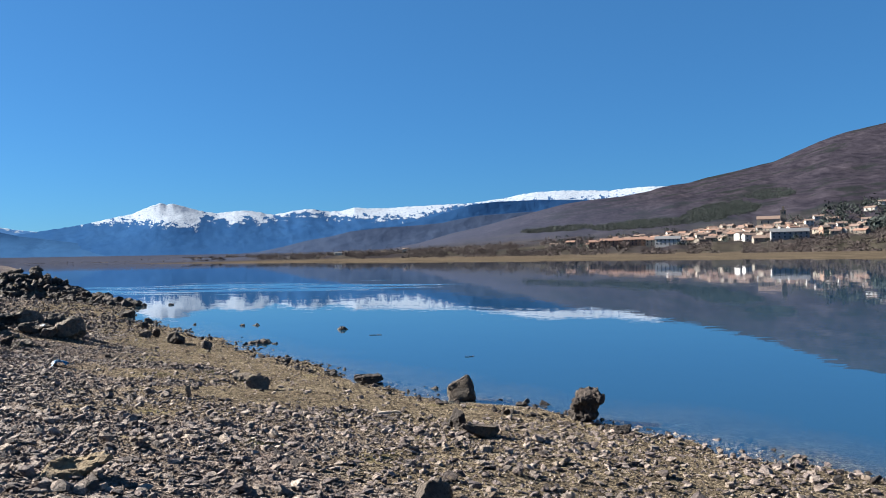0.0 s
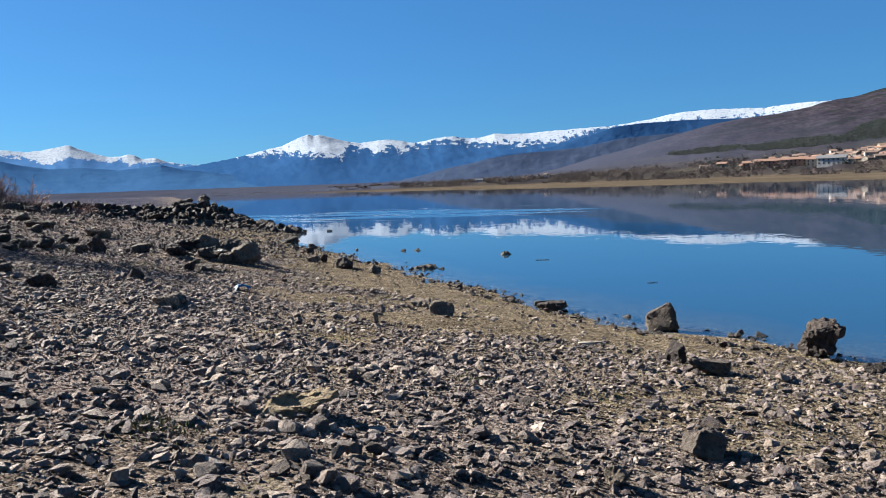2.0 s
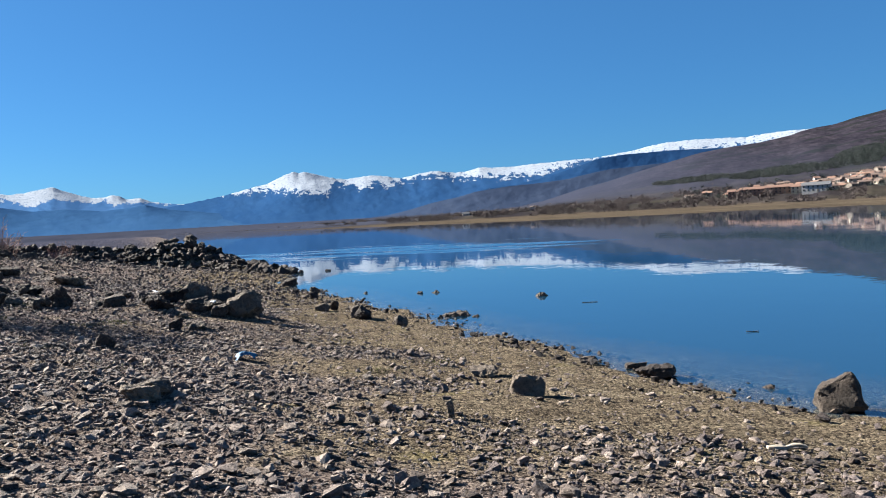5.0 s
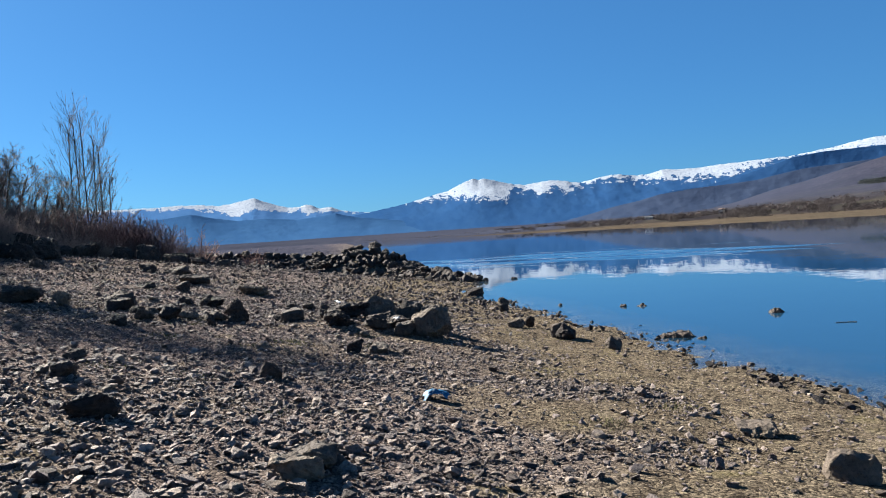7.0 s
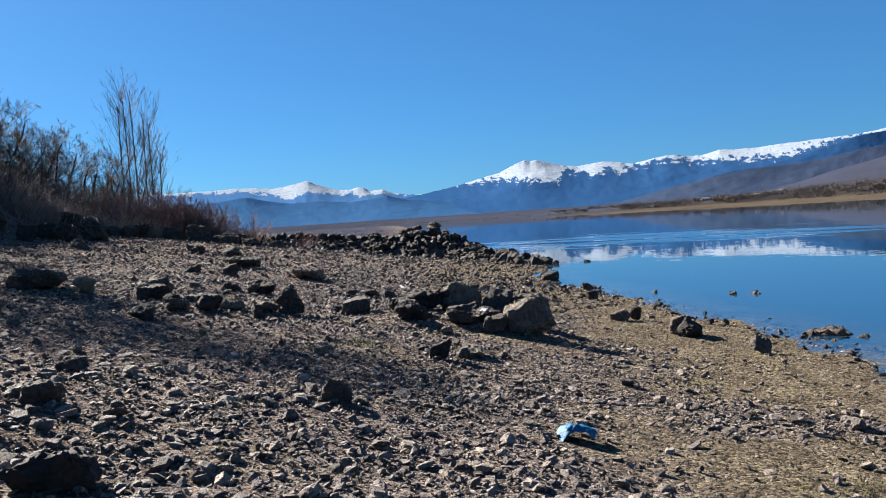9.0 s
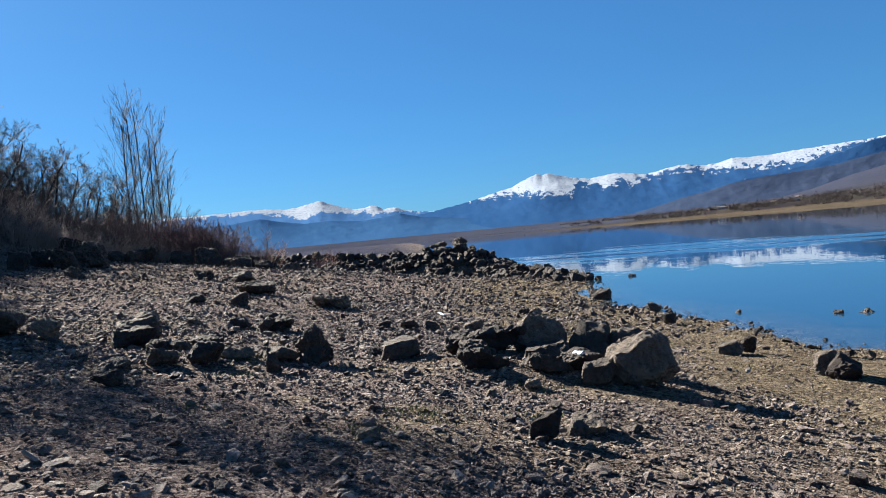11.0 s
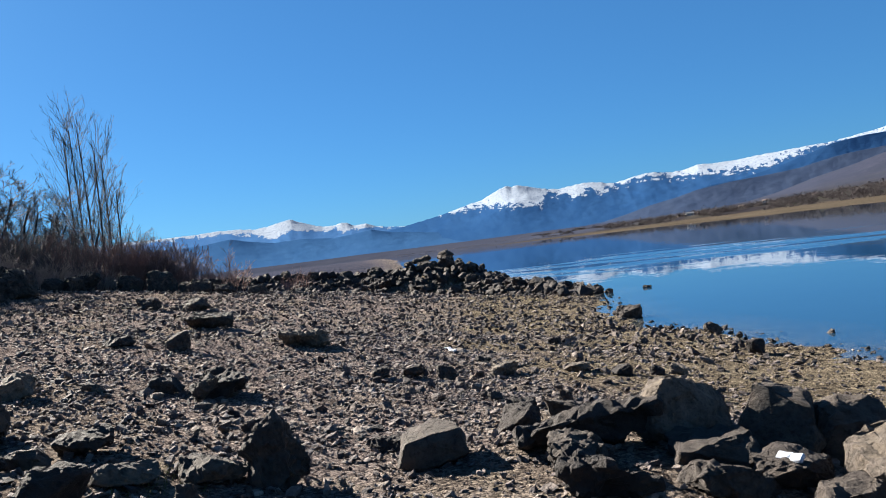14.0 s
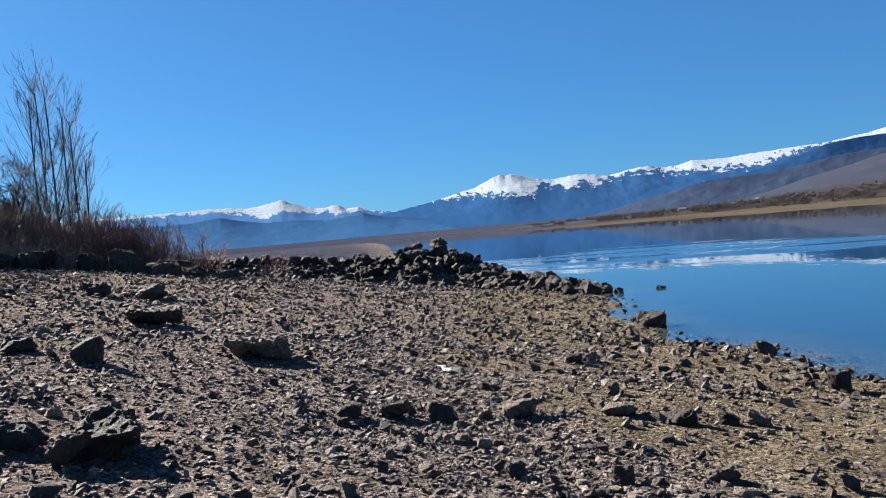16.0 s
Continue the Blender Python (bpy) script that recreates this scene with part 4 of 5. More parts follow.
def limb(out, rng, p, way, length, r, level, plan, wobble=0.08, thin=0.005):
    """A wavy limb with side limbs: plan gives, level by level, (pieces, side limbs, angle, length share, lift)."""
    pieces, sides, angle, share, lift = plan[level]
    p, way = np.array(p, float), np.array(way, float)
    for n in range(pieces):
        way = way + rng.normal(0, wobble if level == 0 else 0.07, 3) + (0, 0, lift)
        way /= np.linalg.norm(way)
        q = p + way * length / pieces
        r2 = r * (1 - 0.75 / pieces * (1 if n < pieces - 1 else 1.2))
        out.append((level, p, q, r, max(r2, thin)))
        if level + 1 < len(plan) and (n > 0 or pieces == 1 or level > 0):
            for _ in range(rng.poisson(sides / pieces) if level else max(1, round(sides / pieces))):
                turn = rng.normal(0, 1, 3)
                turn -= turn @ way * way
                turn /= np.linalg.norm(turn)
                a = angle * rng.uniform(0.6, 1.3)
                at = p + (q - p) * rng.uniform(0.2, 1)
                limb(out, rng, at, way * math.cos(a) + turn * math.sin(a), length * share * rng.uniform(0.6, 1.15) * (1.25 - 0.6 * n / pieces), max(r2 * 0.55, thin), level + 1, plan, wobble, thin)
        p, r = q, r2
    return out


def bare_tree(name, seed, height, radius, plan, bark, twig, label, category, stems=1, spread=0.0, wobble=0.08):
    """A leafless tree > each trunk, crown."""
    rng = np.random.default_rng(seed)
    tree, twigs = tagged(new(name), label, category), []
    for k in range(stems):
        a = rng.uniform(0, 6.28) if stems < 2 else 6.28 * (k + rng.uniform(0.2, 0.8)) / stems
        lean = np.array([math.cos(a) * spread, math.sin(a) * spread, 1.0])
        out = limb([], rng, (math.cos(a) * spread * 0.3, math.sin(a) * spread * 0.3, -0.3), lean / np.linalg.norm(lean), height * rng.uniform(0.85, 1.0), radius, 0, plan, wobble, 0.0065)
        part("trunk", tubes("trunk", [o[1:] for o in out if o[0] == 0], 7, bark), tree)
        twigs += [o[1:] for o in out if o[0] > 0]
    part("crown", tubes("crown", twigs, 3, twig), tree)
    return tree


def on_ground(x, y):
    return float(land(x, y))


POPLAR = [(10, 20, 0.44, 0.36, 0.0), (5, 6, 0.40, 0.44, 0.05), (3, 2.2, 0.4, 0.5, 0.03), (2, 0, 0, 0, 0)]
OAK = [(5, 10, 0.78, 0.52, 0.0), (4, 6, 0.7, 0.5, 0.03), (3, 4, 0.7, 0.5, 0.03), (2, 2.6, 0.6, 0.55, 0.02), (1, 0, 0, 0, 0)]
poplars = [(-1.9, 8.6, 1), (-1.2, 10.0, 2), (-0.5, 10.2, 3), (0.3, 8.4, 4), (1.0, 8.0, 5), (1.8, 6.2, 6)]
for off, height, seed in poplars:
    x, y = -49.1 + 0.34 * off, 44.3 + 0.5 * off
    tree = bare_tree("poplar_tree", seed, height, 0.06, POPLAR, BARK, BARK, "slender bare poplar with upright grey branches", "tree", wobble=0.011)
    tree["group"] = "row of bare poplars"
    tree.matrix_basis = pose(x, y, on_ground(x, y))

oaks = [bare_tree("oak_tree", 20 + k, 3.2, 0.07, OAK, BARK, TWIG, "bare spreading oak with dense brown twigs on the slope", "tree", 3, 0.4) for k in range(4)]
spots = [(-47.4, 40.6), (-48.6, 38.9), (-49.6, 37.2), (-50.8, 35.6), (-51.2, 33.2), (-52.5, 30.5), (-50.0, 40.6), (-53.0, 36.6), (-54.5, 33.5), (-52.0, 27.0), (-55, 24), (-53.5, 39.6), (-49.8, 30.0), (-48.2, 39.9), (-49.0, 38.0), (-50.3, 36.5), (-47.9, 42.0)]
for k, (x, y) in enumerate(spots):
    m = pose(x, y, on_ground(x, y), 0, 0, 77 * k) @ Matrix.Scale((0.8, 1.15, 1.3, 1.35)[k] if k < 4 else 1.05 + 0.12 * (k * 7 % 5), 4)
    tree = oaks[k] if k < 4 else copy_thing(oaks[k % 4], m)
    tree.matrix_basis = m
    tree["group"] = "bare oaks on the slope"


def shrub_mesh(name, seed, stems, height, spread, material):
    """A thicket of many fine upright stems with short side twigs."""
    rng = np.random.default_rng(seed)
    out = []
    plan = [(4, 7, 0.55, 0.42, 0.03), (2, 2.2, 0.55, 0.55, 0.03), (1, 0, 0, 0, 0)]
    for _ in range(stems):
        a, s = rng.uniform(0, 6.28), rng.uniform(0, 1) ** 0.6
        lean = np.array([math.cos(a) * s * spread, math.sin(a) * s * spread, 1.0])
        tall = height * rng.uniform(0.5, 1.0) * (1 - 0.35 * s)
        limb(out, rng, (math.cos(a) * s * 0.5, math.sin(a) * s * 0.5, -0.1), lean / np.linalg.norm(lean), tall, 0.0075, 0, plan, 0.06, 0.0032)
    return tubes(name, [o[1:] for o in out], 3, material)


def shrubs(kind, mats, places, label, group):
    for k, (x, y, h) in enumerate(places):
        me = mats[k % len(mats)]
        ob = tagged(new(kind, me), label, "shrub", group)
        ob.matrix_basis = pose(x, y, on_ground(x, y), 0, 0, 131 * k) @ Matrix.Scale(h * 1.3, 4)


red = [shrub_mesh("willow_shrub", 40 + k, 19, 1.0, 0.5, RED_TWIG) for k in range(3)]
tan = [shrub_mesh("thorn_shrub", 50 + k, 19, 1.0, 0.7, TAN_TWIG) for k in range(3)]
brown = [shrub_mesh("bramble_shrub", 60 + k, 19, 1.0, 0.7, DRY_TWIG) for k in range(3)]
prng = np.random.default_rng(9)


def along(line, n, wide, lo, hi):
    """Places beside a line of points, with heights."""
    line = np.array(line, float)
    t = np.sort(prng.uniform(0, len(line) - 1, n))
    i = np.minimum(t.astype(int), len(line) - 2)
    p = line[i] + (line[i + 1] - line[i]) * (t - i)[:, None] + prng.normal(0, wide, (n, 2))
    return [(float(a), float(b), float(prng.uniform(lo, hi))) for a, b in p]


shrubs("willow_shrub", red, along([(-47.0, 37.5), (-44.6, 41.1), (-42.4, 43.0)], 64, 0.7, 1.6, 2.4), "leafless willow shrub with reddish upright stems", "red shrubs behind the boulders")
shrubs("willow_shrub", red, [(-39.0, 43.0, 1.8), (-38.9, 43.3, 1.5), (-37.0, 46.0, 1.0)], "lone leafless reddish shrub on the rubble edge", "red shrubs behind the boulders")
shrubs("thorn_shrub", tan, along([(-43.0, 23), (-42.5, 29), (-42.6, 35), (-42.2, 40)], 64, 0.9, 1.0, 1.7), "dry tan thorn shrub at the foot of the slope", "dry shrubs on the bank")
shrubs("bramble_shrub", brown, along([(-45.5, 25), (-45.2, 32), (-46.2, 38), (-47, 42.5)], 80, 1.3, 1.2, 2.1), "tangled dark brown shrub on the bank", "dry shrubs on the bank")


slope = [(float(x), float(y), float(h)) for x, y, h in zip(prng.uniform(-58, -44, 70), prng.uniform(19, 42, 70), prng.uniform(1.3, 2.2, 70))]
shrubs("bramble_shrub", brown, slope, "tangled dark brown shrub on the slope", "dry shrubs on the bank")


def leaf_clump(name, seed, leaves, size, material, leaf=0.09):
    """An uneven bush crown of many small leaves round several lobes."""
    rng = np.random.default_rng(seed)
    lobes = rng.normal(0, 0.36, (9, 3)) * (1, 1, 0.6) + (0, 0, 0.5)
    at = lobes[rng.integers(0, 9, leaves)] + rng.normal(0, 0.17, (leaves, 3))
    at[:, 2] = np.abs(at[:, 2])
    a, b = rng.normal(size=(leaves, 3)), rng.normal(size=(leaves, 3))
    a /= np.linalg.norm(a, axis=1)[:, None]
    b /= np.linalg.norm(b, axis=1)[:, None]
    verts = np.stack([at - a * leaf, at + b * leaf * 0.6, at + a * leaf, at - b * leaf * 0.6], 1) * size
    return fast_mesh(name, verts.reshape(-1, 3), np.arange(4 * leaves), np.full(leaves, 4), material)


ever = [leaf_clump("evergreen_bush", 70 + k, 2200, 1.0, EVERGREEN, 0.06) for k in range(3)]
for k, (x, y, h) in enumerate([(-46.5, 36.5, 1.3), (-47.5, 33.5, 1.5), (-47.0, 30.0, 1.6), (-45.6, 41.5, 1.3), (-44.6, 43.4, 1.4), (-46.0, 27.0, 1.5), (-48.6, 31.5, 1.6), (-46.9, 39.0, 1.3)]):
    bush = tagged(new("evergreen_bush", ever[k % 3]), "dark evergreen bush on the shaded slope", "bush", "evergreen bushes on the slope")
    bush.matrix_basis = pose(x, y, on_ground(x, y) - 0.1, 0, 0, 97 * k) @ Matrix.Scale(h, 4)


def evergreen_oak(x, y, height, wide, seed):
    """A dense holm oak that stands beside the way and shades the beach > trunk, crown."""
    tree = tagged(new("evergreen_oak"), "dense dark evergreen oak on the bank", "tree", "evergreen oaks on the bank")
    out = limb([], np.random.default_rng(seed), (0, 0, -0.3), (0, 0, 1), height * 0.8, 0.2, 0, [(6, 8, 0.8, 0.4, 0.0), (4, 0, 0, 0, 0)])
    part("trunk", tubes("trunk", [o[1:] for o in out], 7, BARK), tree)
    part("crown", leaf_clump("crown", seed, 1500, wide, EVERGREEN, 0.042), tree).location = (0, 0, height - 1.1 * wide)
    tree.matrix_basis = pose(x, y, on_ground(x, y), 0, 0, 40 * seed)


# crowns at these heights over the lake catch the low sun above the beach
for x, y, top, wide in ((-32.6, 20.3, 13.4, 2.6), (-33.2, 21.2, 11.8, 1.9), (-37.5, 23.6, 10.4, 2.0), (-39.2, 25.8, 7.6, 1.7)):
    evergreen_oak(x, y, top - on_ground(x, y), wide, int(-x))


# ---- far bank: scrub, pines and the village ----
def far_spots(az, d):
    r = np.interp(az, BANK_AZ, BANK_R) + d
    x, y = polar(az, r)
    return x, y, far_height(az, r)


def far_spot(az, d):
    return tuple(float(v[0]) for v in far_spots(np.array([float(az)]), np.array([float(d)])))


def far_clumps(name, seed, places, material, label, category, leaves=16, tall=1.0, fine=0.13):
    """Distant bushes or trees joined into one: each a loose cluster of leafy scraps."""
    rng = np.random.default_rng(seed)
    p = np.array(places)
    n = len(p)
    at = rng.normal(0, 0.33, (n, leaves, 3)) * (1, 1, tall)
    at[..., 2] = np.abs(at[..., 2]) + 0.1
    a, b = rng.normal(size=(n, leaves, 3)), rng.normal(size=(n, leaves, 3))
    a, b = a * fine, b * fine
    verts = np.stack([at - a, at + b, at + a, at - b], 2) * p[:, 3, None, None, None] + p[:, None, None, :3]
    return tagged(new(name, fast_mesh(name, verts.reshape(-1, 3), np.arange(n * leaves * 4), np.full(n * leaves, 4), material)), label, category, kind="stuff")


frng = np.random.default_rng(3)


def far_field(n, az, d, size, keep=None):
    """Places on the far land as rows of x, y, z, size."""
    a, e = frng.uniform(*az, n * 14), d[0] + (d[1] - d[0]) * frng.uniform(0, 1, n * 14) ** 1.6
    x, y, z = far_spots(a, e)
    good = np.ones(len(a), bool) if keep is None else keep(a, e, np.degrees(np.arctan2(z - 2.5, np.hypot(x, y))))
    return np.stack([x, y, z - 0.3, frng.uniform(*size, len(a))], 1)[good][:n]


def clump(a, e, el):
    return vnoise(a * 1.3, e / 60.0, 5) > 0.42


def in_woods(a, e, el):
    wob = fbm(a * 1.5, el * 3.0, 3, 4) - 0.5
    inside = np.zeros(len(a), bool)
    for ca, ce, wa, we in ((13.4, 2.75, 2.4, 0.5), (16.6, 3.75, 1.5, 0.34), (8.2, 1.95, 3.6, 0.26), (2.5, 1.75, 2.6, 0.2), (11.5, 2.1, 2.4, 0.16)):
        inside |= ((a - ca) / wa) ** 2 + ((el - ce - 0.05 * (a - ca)) / we) ** 2 + wob * 1.6 < 1
    return inside


far_clumps("far_scrub", 1, far_field(5200, (-24, 26), (10, 300), (1.8, 4.2), clump), FAR_SCRUB, "dark leafless scrub along the far bank", "scrub", 26, 0.9, 0.06)
far_clumps("far_bare_trees", 2, far_field(620, (-22, 8), (20, 240), (4.0, 7.0), clump), FAR_SCRUB, "grey-brown leafless trees on the far bank", "trees", 60, 1.3, 0.065)
far_clumps("far_bank_bushes", 3, far_field(1500, (-34, 26), (-45, 60), (1.2, 3.0), clump), FAR_SCRUB, "low brown bushes above the far beach", "bushes", 10)
far_clumps("far_pine_wood", 4, far_field(9000, (-2, 19), (250, 1500), (2.6, 4.4), in_woods), FAR_PINE, "patches of dark green pine wood on the hill", "pine wood", 14, 1.3, 0.075)
far_clumps("village_trees", 5, np.concatenate([far_field(110, (19.5, 27), (120, 380), (5.0, 9.0)), far_field(90, (2, 20), (60, 330), (4.0, 6.0))]), FAR_PINE, "dark green trees among the village houses", "trees", 60, 1.2, 0.075)


def box_mesh(name, w, d, h, material, z=0.0):
    bm = bmesh.new()
    bmesh.ops.create_cube(bm, size=1.0, matrix=Matrix.Translation((0, 0, z + h / 2)) @ Matrix.Diagonal((w, d, h, 1)))
    return from_bm(name, bm, material)


def roof_mesh(name, w, d, rise, material, eave=0.5):
    """A gabled roof slab with eaves, its ridge along x."""
    x, y, t = w / 2 + eave, d / 2 + eave, 0.25
    low = -eave * rise / (d / 2)
    v = [(-x, -y, low), (x, -y, low), (x, 0, rise), (-x, 0, rise), (-x, y, low), (x, y, low)]
    v = v + [(a, b, c + t) for a, b, c in v]
    f = [(0, 3, 2, 1), (3, 4, 5, 2), (6, 7, 8, 9), (9, 8, 11, 10), (0, 1, 7, 6), (5, 4, 10, 11), (0, 6, 9, 3), (3, 9, 10, 4), (1, 2, 8, 7), (2, 5, 11, 8)]
    return mesh_from(name, v, f, material)


def gable_mesh(name, w, d, h, rise, material):
    """Walls with pointed gable ends."""
    x, y = w / 2, d / 2
    v = [(-x, -y, -2), (x, -y, -2), (x, y, -2), (-x, y, -2), (-x, -y, h), (x, -y, h), (x, y, h), (-x, y, h), (-x, 0, h + rise), (x, 0, h + rise)]
    f = [(0, 1, 5, 4), (2, 3, 7, 6), (1, 2, 6, 9, 5), (3, 0, 4, 8, 7), (4, 5, 9, 8), (6, 7, 8, 9)]
    return mesh_from(name, v, f, material)


WINDOW = box_mesh("window", 1.1, 0.16, 1.4, PANE)
DOOR = box_mesh("door", 1.2, 0.16, 2.2, PLASTER[3])
CHIMNEY = box_mesh("chimney", 0.8, 0.8, 1.6, PLASTER[3])
KINDS = {}


def house(az, d, w, deep, storeys, wall, roof, label, yaw=0.0, group="village houses"):
    """A village house > wall, roof > chimney, door, each window."""
    x, y, z = far_spot(az, d)
    h, rise = 2.7 * storeys, deep * 0.22
    key = (w, deep, storeys, wall, roof)
    if key not in KINDS:
        KINDS[key] = gable_mesh("wall", w, deep, h, rise, PLASTER[wall]), roof_mesh("roof", w, deep, rise, ROOF[roof])
    ob = tagged(new("house"), label, "house", group)
    ob.matrix_basis = pose(x, y, z, 0, 0, -az + yaw)
    part("wall", KINDS[key][0], ob)
    top = part("roof", KINDS[key][1], ob)
    top.location = (0, 0, h + 0.02)
    ch = part("chimney", CHIMNEY, top)
    ch.location = (w * 0.22, deep * 0.12, rise * 0.6)
    n = max(2, int(w / 3.4))
    for k in range(storeys):
        for i in range(n):
            if k == 0 and i == n // 2:
                q = part("door", DOOR, ob)
                q.location = ((i + 0.5) * w / n - w / 2, -deep / 2, 0)
            else:
                q = part("window", WINDOW, ob)
                q.location = ((i + 0.5) * w / n - w / 2, -deep / 2, 0.8 + 2.7 * k)
    return ob


for k in range(6):
    house(4.95 + 0.78 * k, 62 + 3 * (k % 2), 10.5, 9, 2, 2 if k < 5 else 1, 0, "orange-brick terraced house with red tiled roof", 0, "orange terrace")
house(9.95, 66, 21, 11, 2, 0, 2, "long white two-storey building with grey roof", -8)
house(17.65, 78, 27, 12, 2, 4, 2, "long grey two-storey building with rows of windows", 6)
house(15.9, 70, 12, 9, 1, 3, 1, "low stone house with brown tiled roof", 12)
house(-13.3, 75, 10, 7, 1, 0, 2, "white house alone on the far bank", 4, "houses on the far bank")
house(-10.0, 120, 7, 6, 1, 3, 1, "small stone house on the far bank", 10, "houses on the far bank")
house(-8.5, 150, 7, 6, 2, 0, 1, "small white house on the far bank", -12, "houses on the far bank")
house(-5.8, 110, 6, 6, 1, 0, 1, "small white cottage on the far bank", 8, "houses on the far bank")
house(2.1, 95, 8, 7, 1, 0, 1, "white cottage among bare trees", 8, "houses on the far bank")
house(3.3, 80, 9, 7, 2, 3, 0, "stone house among bare trees", -14, "houses on the far bank")
hrng = random.Random(4)
LABELS = ("white plastered village house with tiled roof", "cream village house with tiled roof", "brick village house with tiled roof", "stone village house with tiled roof")
for row, d in enumerate((90, 104, 118, 133, 149, 166, 184, 204, 226)):
    az = 4.6 + row * 0.9
    while az < (22.5 if row < 4 else 19.0):
        w = hrng.choice((5, 6, 7, 9))
        if hrng.random() < (0.92 if 9 < az < 18.5 else 0.75) and not (row < 1 and 16.4 < az < 18.8):
            wall = hrng.choices((0, 1, 2, 3), (5, 3, 2, 4))[0]
            house(az, d + hrng.uniform(-7, 7), w, 6, hrng.choice((1, 1, 2)), wall, hrng.choice((0, 1, 1)), LABELS[wall], hrng.uniform(-50, 50))
        az += math.degrees((w + hrng.uniform(0.3, 3.2)) / 800)
for az, d, w in ((19.4, 250, 9), (20.2, 210, 9), (22.4, 290, 10), (23.2, 330, 12), (20.9, 160, 9), (22.2, 200, 9)):
    house(az, d, w, 7, 1, 0, 1, "white house among trees above the village", hrng.uniform(-30, 30))


def church(az, d):
    """A cream stone church with a square bell tower."""
    x, y, z = far_spot(az, d)
    ob = tagged(new("church"), "cream stone church with a square bell tower", "church")
    ob.matrix_basis = pose(x, y, z, 0, 0, -az)
    part("nave", gable_mesh("nave", 20, 11, 8, 3, PLASTER[1]), ob).location = (-9, 0, 0)
    part("roof", roof_mesh("roof", 20, 11, 3, ROOF[1]), ob).location = (-9, 0, 8.02)
    tower = part("tower", box_mesh("tower", 5.0, 5.0, 17, PLASTER[3], -1), ob)
    tower.location = (4.2, 0, 0)
    part("cornice", box_mesh("cornice", 5.7, 5.7, 0.6, PLASTER[3], 16.0), tower)
    part("spire", box_mesh("spire", 2.2, 2.2, 3.2, PLASTER[3], 16.6), tower)
    for k in (-1.1, 1.1):
        part("bell_opening", box_mesh("bell_opening", 1.1, 0.3, 2.2, PANE, 12.6), tower).location = (k, -2.5, 0)
    for k in range(3):
        part("window", box_mesh("window", 1.2, 0.2, 2.6, PANE, 3.6), ob).location = (-15 + 6 * k, -5.5, 0)


church(17.0, 225)

# ---- small things on the shore ----
BLUE = plain_material("blue_plastic", (0.004, 0.05, 0.12), (0.01, 0.11, 0.2), 8, 0.6, 0.4, 0.2)
# white plastic with the packet's bluish shade mixed into its colour
WHITE = plain_material("white_plastic_shaded", (0.26, 0.29, 0.34), (0.36, 0.39, 0.44), 12, 0.5, 0.2, 0.4)
DRIFT = plain_material("pale_driftwood", (0.21, 0.18, 0.145), (0.33, 0.29, 0.235), 4, stretch=(1, 8, 8))


def crumpled(name, seed, w, d, h, material):
    """A crumpled plastic sheet, arched over itself."""
    n = 22
    u, v = np.meshgrid(np.linspace(-1, 1, n), np.linspace(-1, 1, n))
    fold = fbm(u * 2.2 + seed, v * 2.2, 4, seed) - 0.4
    z = h * (np.sqrt(np.clip(1.15 - u * u - 0.7 * v * v, 0.0, 2)) * 0.75 + fold * 0.75)
    x = u * w / 2 * (0.85 + 0.4 * vnoise(v * 2, v * 0 + seed, 3))
    y = v * d / 2 * (0.85 + 0.4 * vnoise(u * 2, u * 0 + seed, 4))
    me = grid_mesh(name, x, y, np.maximum(z, 0.004 + 0.01 * np.abs(fold)), material)
    return me


bag = tagged(new("plastic_bag", crumpled("plastic_bag", 3, 0.27, 0.2, 0.12, BLUE)), "crumpled bright blue plastic bag lying on gravel", "bag")
bag.matrix_basis = pose(-7.8, 15.6, on_ground(-7.8, 15.6) + 0.015, 0, 0, 20)


def bent_plank(name, length, wide, thick, material, seed):
    bm = bmesh.new()
    bmesh.ops.create_cube(bm, size=1.0, matrix=Matrix.Diagonal((length, wide, thick, 1)))
    bmesh.ops.subdivide_edges(bm, edges=[e for e in bm.edges if abs(e.verts[0].co.x - e.verts[1].co.x) > 0.5 * length], cuts=7)
    for v in bm.verts:
        k = noise.noise((v.co.x * 5 + seed, seed, 0))
        v.co.y += k * wide * 0.8
        v.co.z += abs(k) * thick
    bmesh.ops.bevel(bm, geom=[e for e in bm.edges if e.is_manifold and e.calc_face_angle() > 1.0], offset=thick * 0.2, segments=1, affect="EDGES")
    return from_bm(name, bm, material)


wrap = tagged(new("plastic_packet", bent_plank("plastic_packet", 0.17, 0.07, 0.03, WHITE, 2)), "small white plastic packet caught between boulders", "litter")
wrap.matrix_basis = pose(-11.3, 20.56, 0.955, 18, -8, -15)
strip = tagged(new("plastic_strip", bent_plank("plastic_strip", 0.34, 0.07, 0.03, WHITE, 5)), "thin white plastic strip lying on the stones", "litter")
strip.matrix_basis = pose(-17.75, 27.7, on_ground(-17.75, 27.7) + 0.05, 0, 4, -28)
plank = tagged(new("driftwood_plank", bent_plank("driftwood_plank", 0.36, 0.06, 0.03, DRIFT, 8)), "pale weathered driftwood piece on the sand", "driftwood")
plank.matrix_basis = pose(-0.78, 12.78, on_ground(-0.78, 12.78) + 0.02, 0, 2, 12)
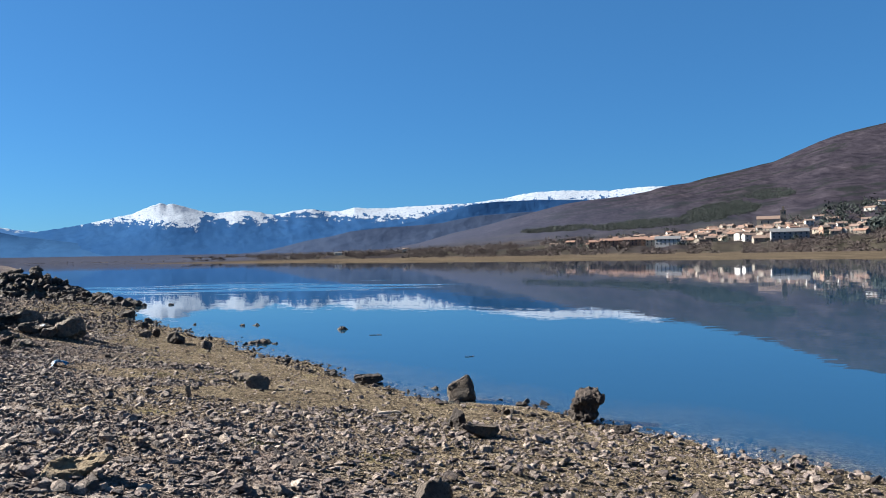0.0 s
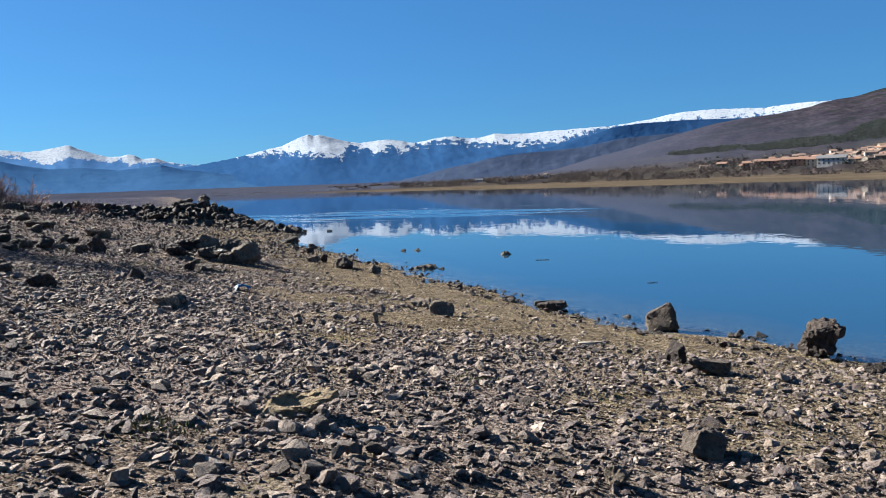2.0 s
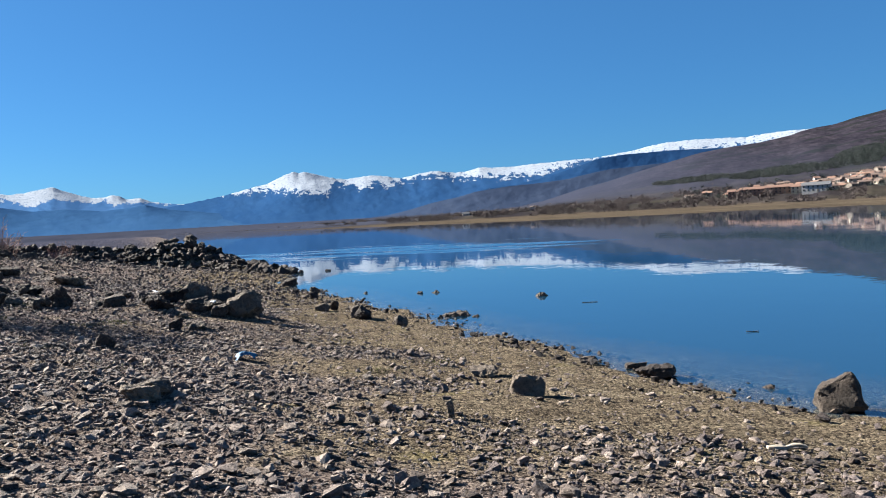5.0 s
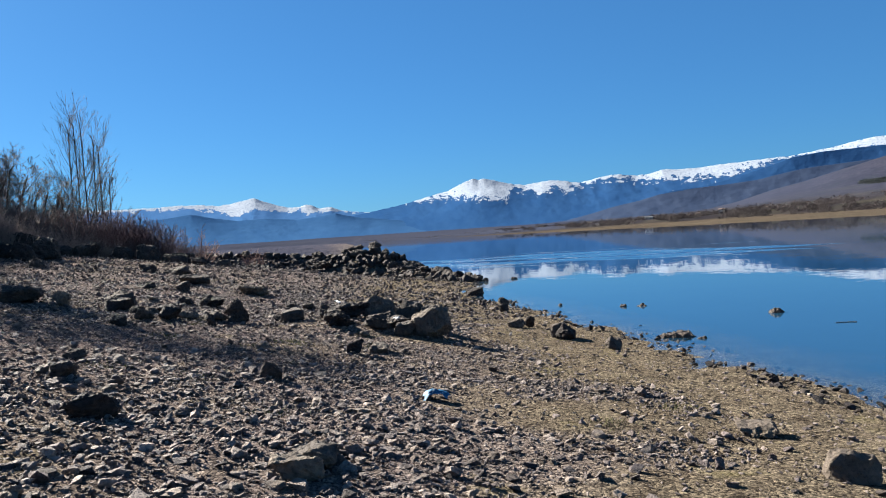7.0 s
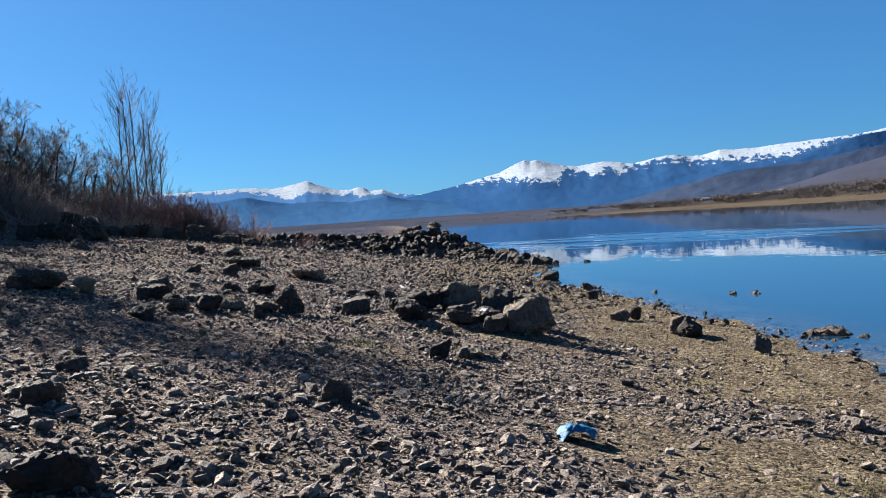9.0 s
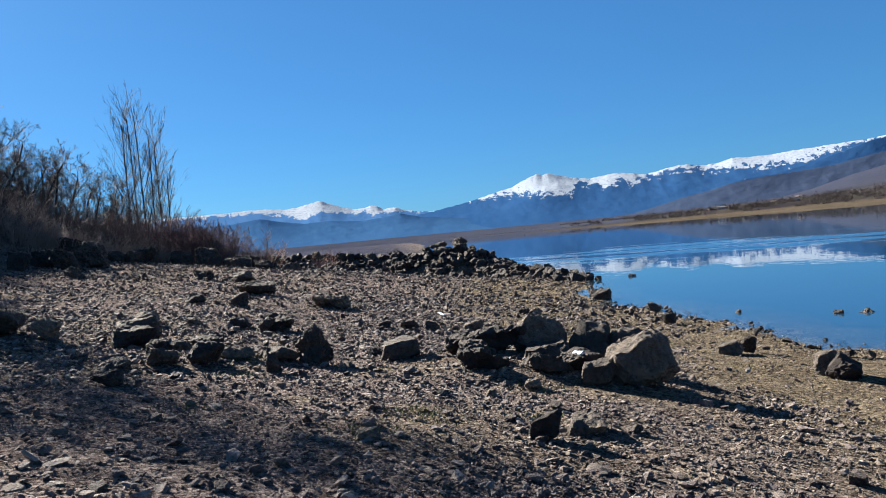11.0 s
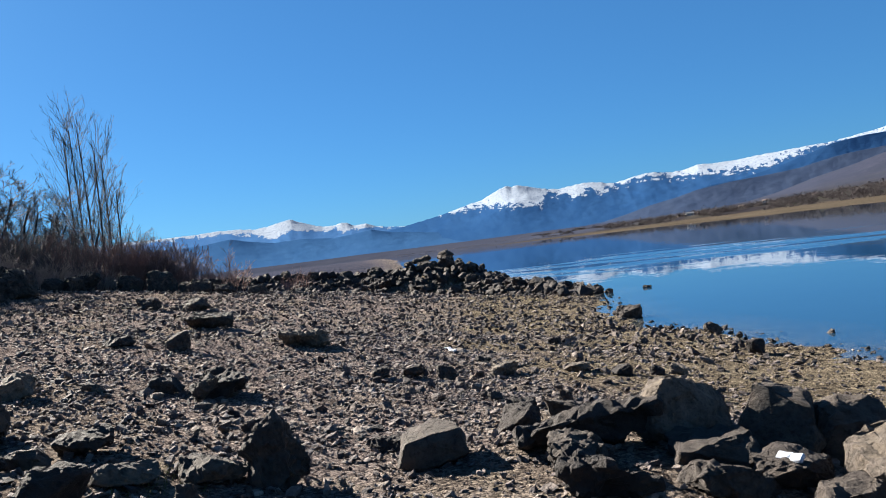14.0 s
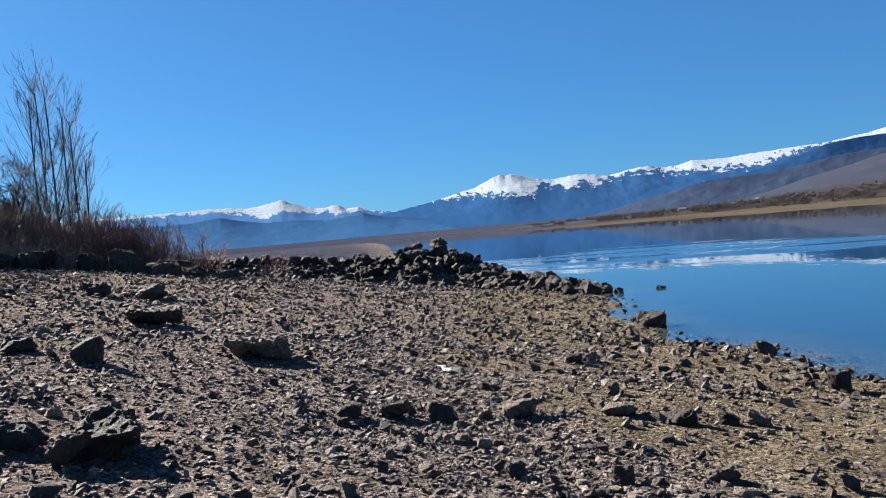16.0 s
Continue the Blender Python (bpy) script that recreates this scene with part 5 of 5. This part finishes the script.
for x, y, length, yaw in ((-0.15, 21.3, 0.24, 10), (-3.7, 27.1, 0.42, 12)):
    stick = tagged(new("floating_stick", bent_plank("floating_stick", length, 0.02, 0.014, DARK_SHADED_BOULDER, x)), "dark wet stick floating on the calm water", "stick", "floating sticks")
    stick.matrix_basis = pose(x, y, 0.008, 0, 0, yaw)

# thin moss and grass between the stones
GRASS = plain_material("olive_grass", (0.045, 0.055, 0.014), (0.11, 0.105, 0.035), 9, bump=0)
tufts = [(-14.1, 18.1), (-14.9, 18.9), (-11.7, 17.0), (-11.6, 17.8), (-13.2, 16.6), (-2.8, 5.9), (-2.7, 5.8), (-1.5, 9.0), (-8.6, 13.7), (-11.5, 14.0), (-10.4, 14.5), (-11.7, 17.8), (-10.8, 18.6), (-11.4, 19.6), (-5.7, 15.6), (-5.4, 17.3)]
grng = np.random.default_rng(77)
at = np.repeat(np.array(tufts), 170, 0) + grng.normal(0, 0.17, (170 * len(tufts), 2))
base = np.column_stack([at, land(at[:, 0], at[:, 1])])
way = grng.normal(0, 0.45, (len(at), 3)) * (1, 1, 0) + (0, 0, 1)
tip = base + way * grng.uniform(0.015, 0.06, (len(at), 1))
side = grng.normal(0, 0.003, (len(at), 3)) * (1, 1, 0)
blades = np.stack([base - side, base + side, tip], 1)
tagged(new("grass_tufts", fast_mesh("grass_tufts", blades.reshape(-1, 3), np.arange(3 * len(at)), np.full(len(at), 3), GRASS)), "short olive grass and moss between the stones", "grass", kind="stuff")

# single stones that lie along the way, each a piece of the ground
shapes = [fast_mesh("stone", v, q.ravel(), np.full(len(q), 3), STONE_ONE) for v, q in stone_shapes(31, 24, 18, (0.3, 0.6))]
lows = [np.array([v.co for v in me.vertices]) for me in shapes]
xy = scatter(290, (-18, 4, 5, 27), 6)
for k, (x, y) in enumerate(xy):
    size, turn = rng.uniform(0.08, 0.19), Euler((rng.normal(0, 0.2), rng.normal(0, 0.2), rng.uniform(0, 6.28))).to_matrix()
    low = (lows[k % 24] @ np.array(turn).T)[:, 2].min() * size
    ob = part("stone", shapes[k % 24], ground)
    ob.matrix_basis = Matrix.LocRotScale((x, y, on_ground(x, y) - low - 0.1 * size), turn, Vector((size, size, size)))
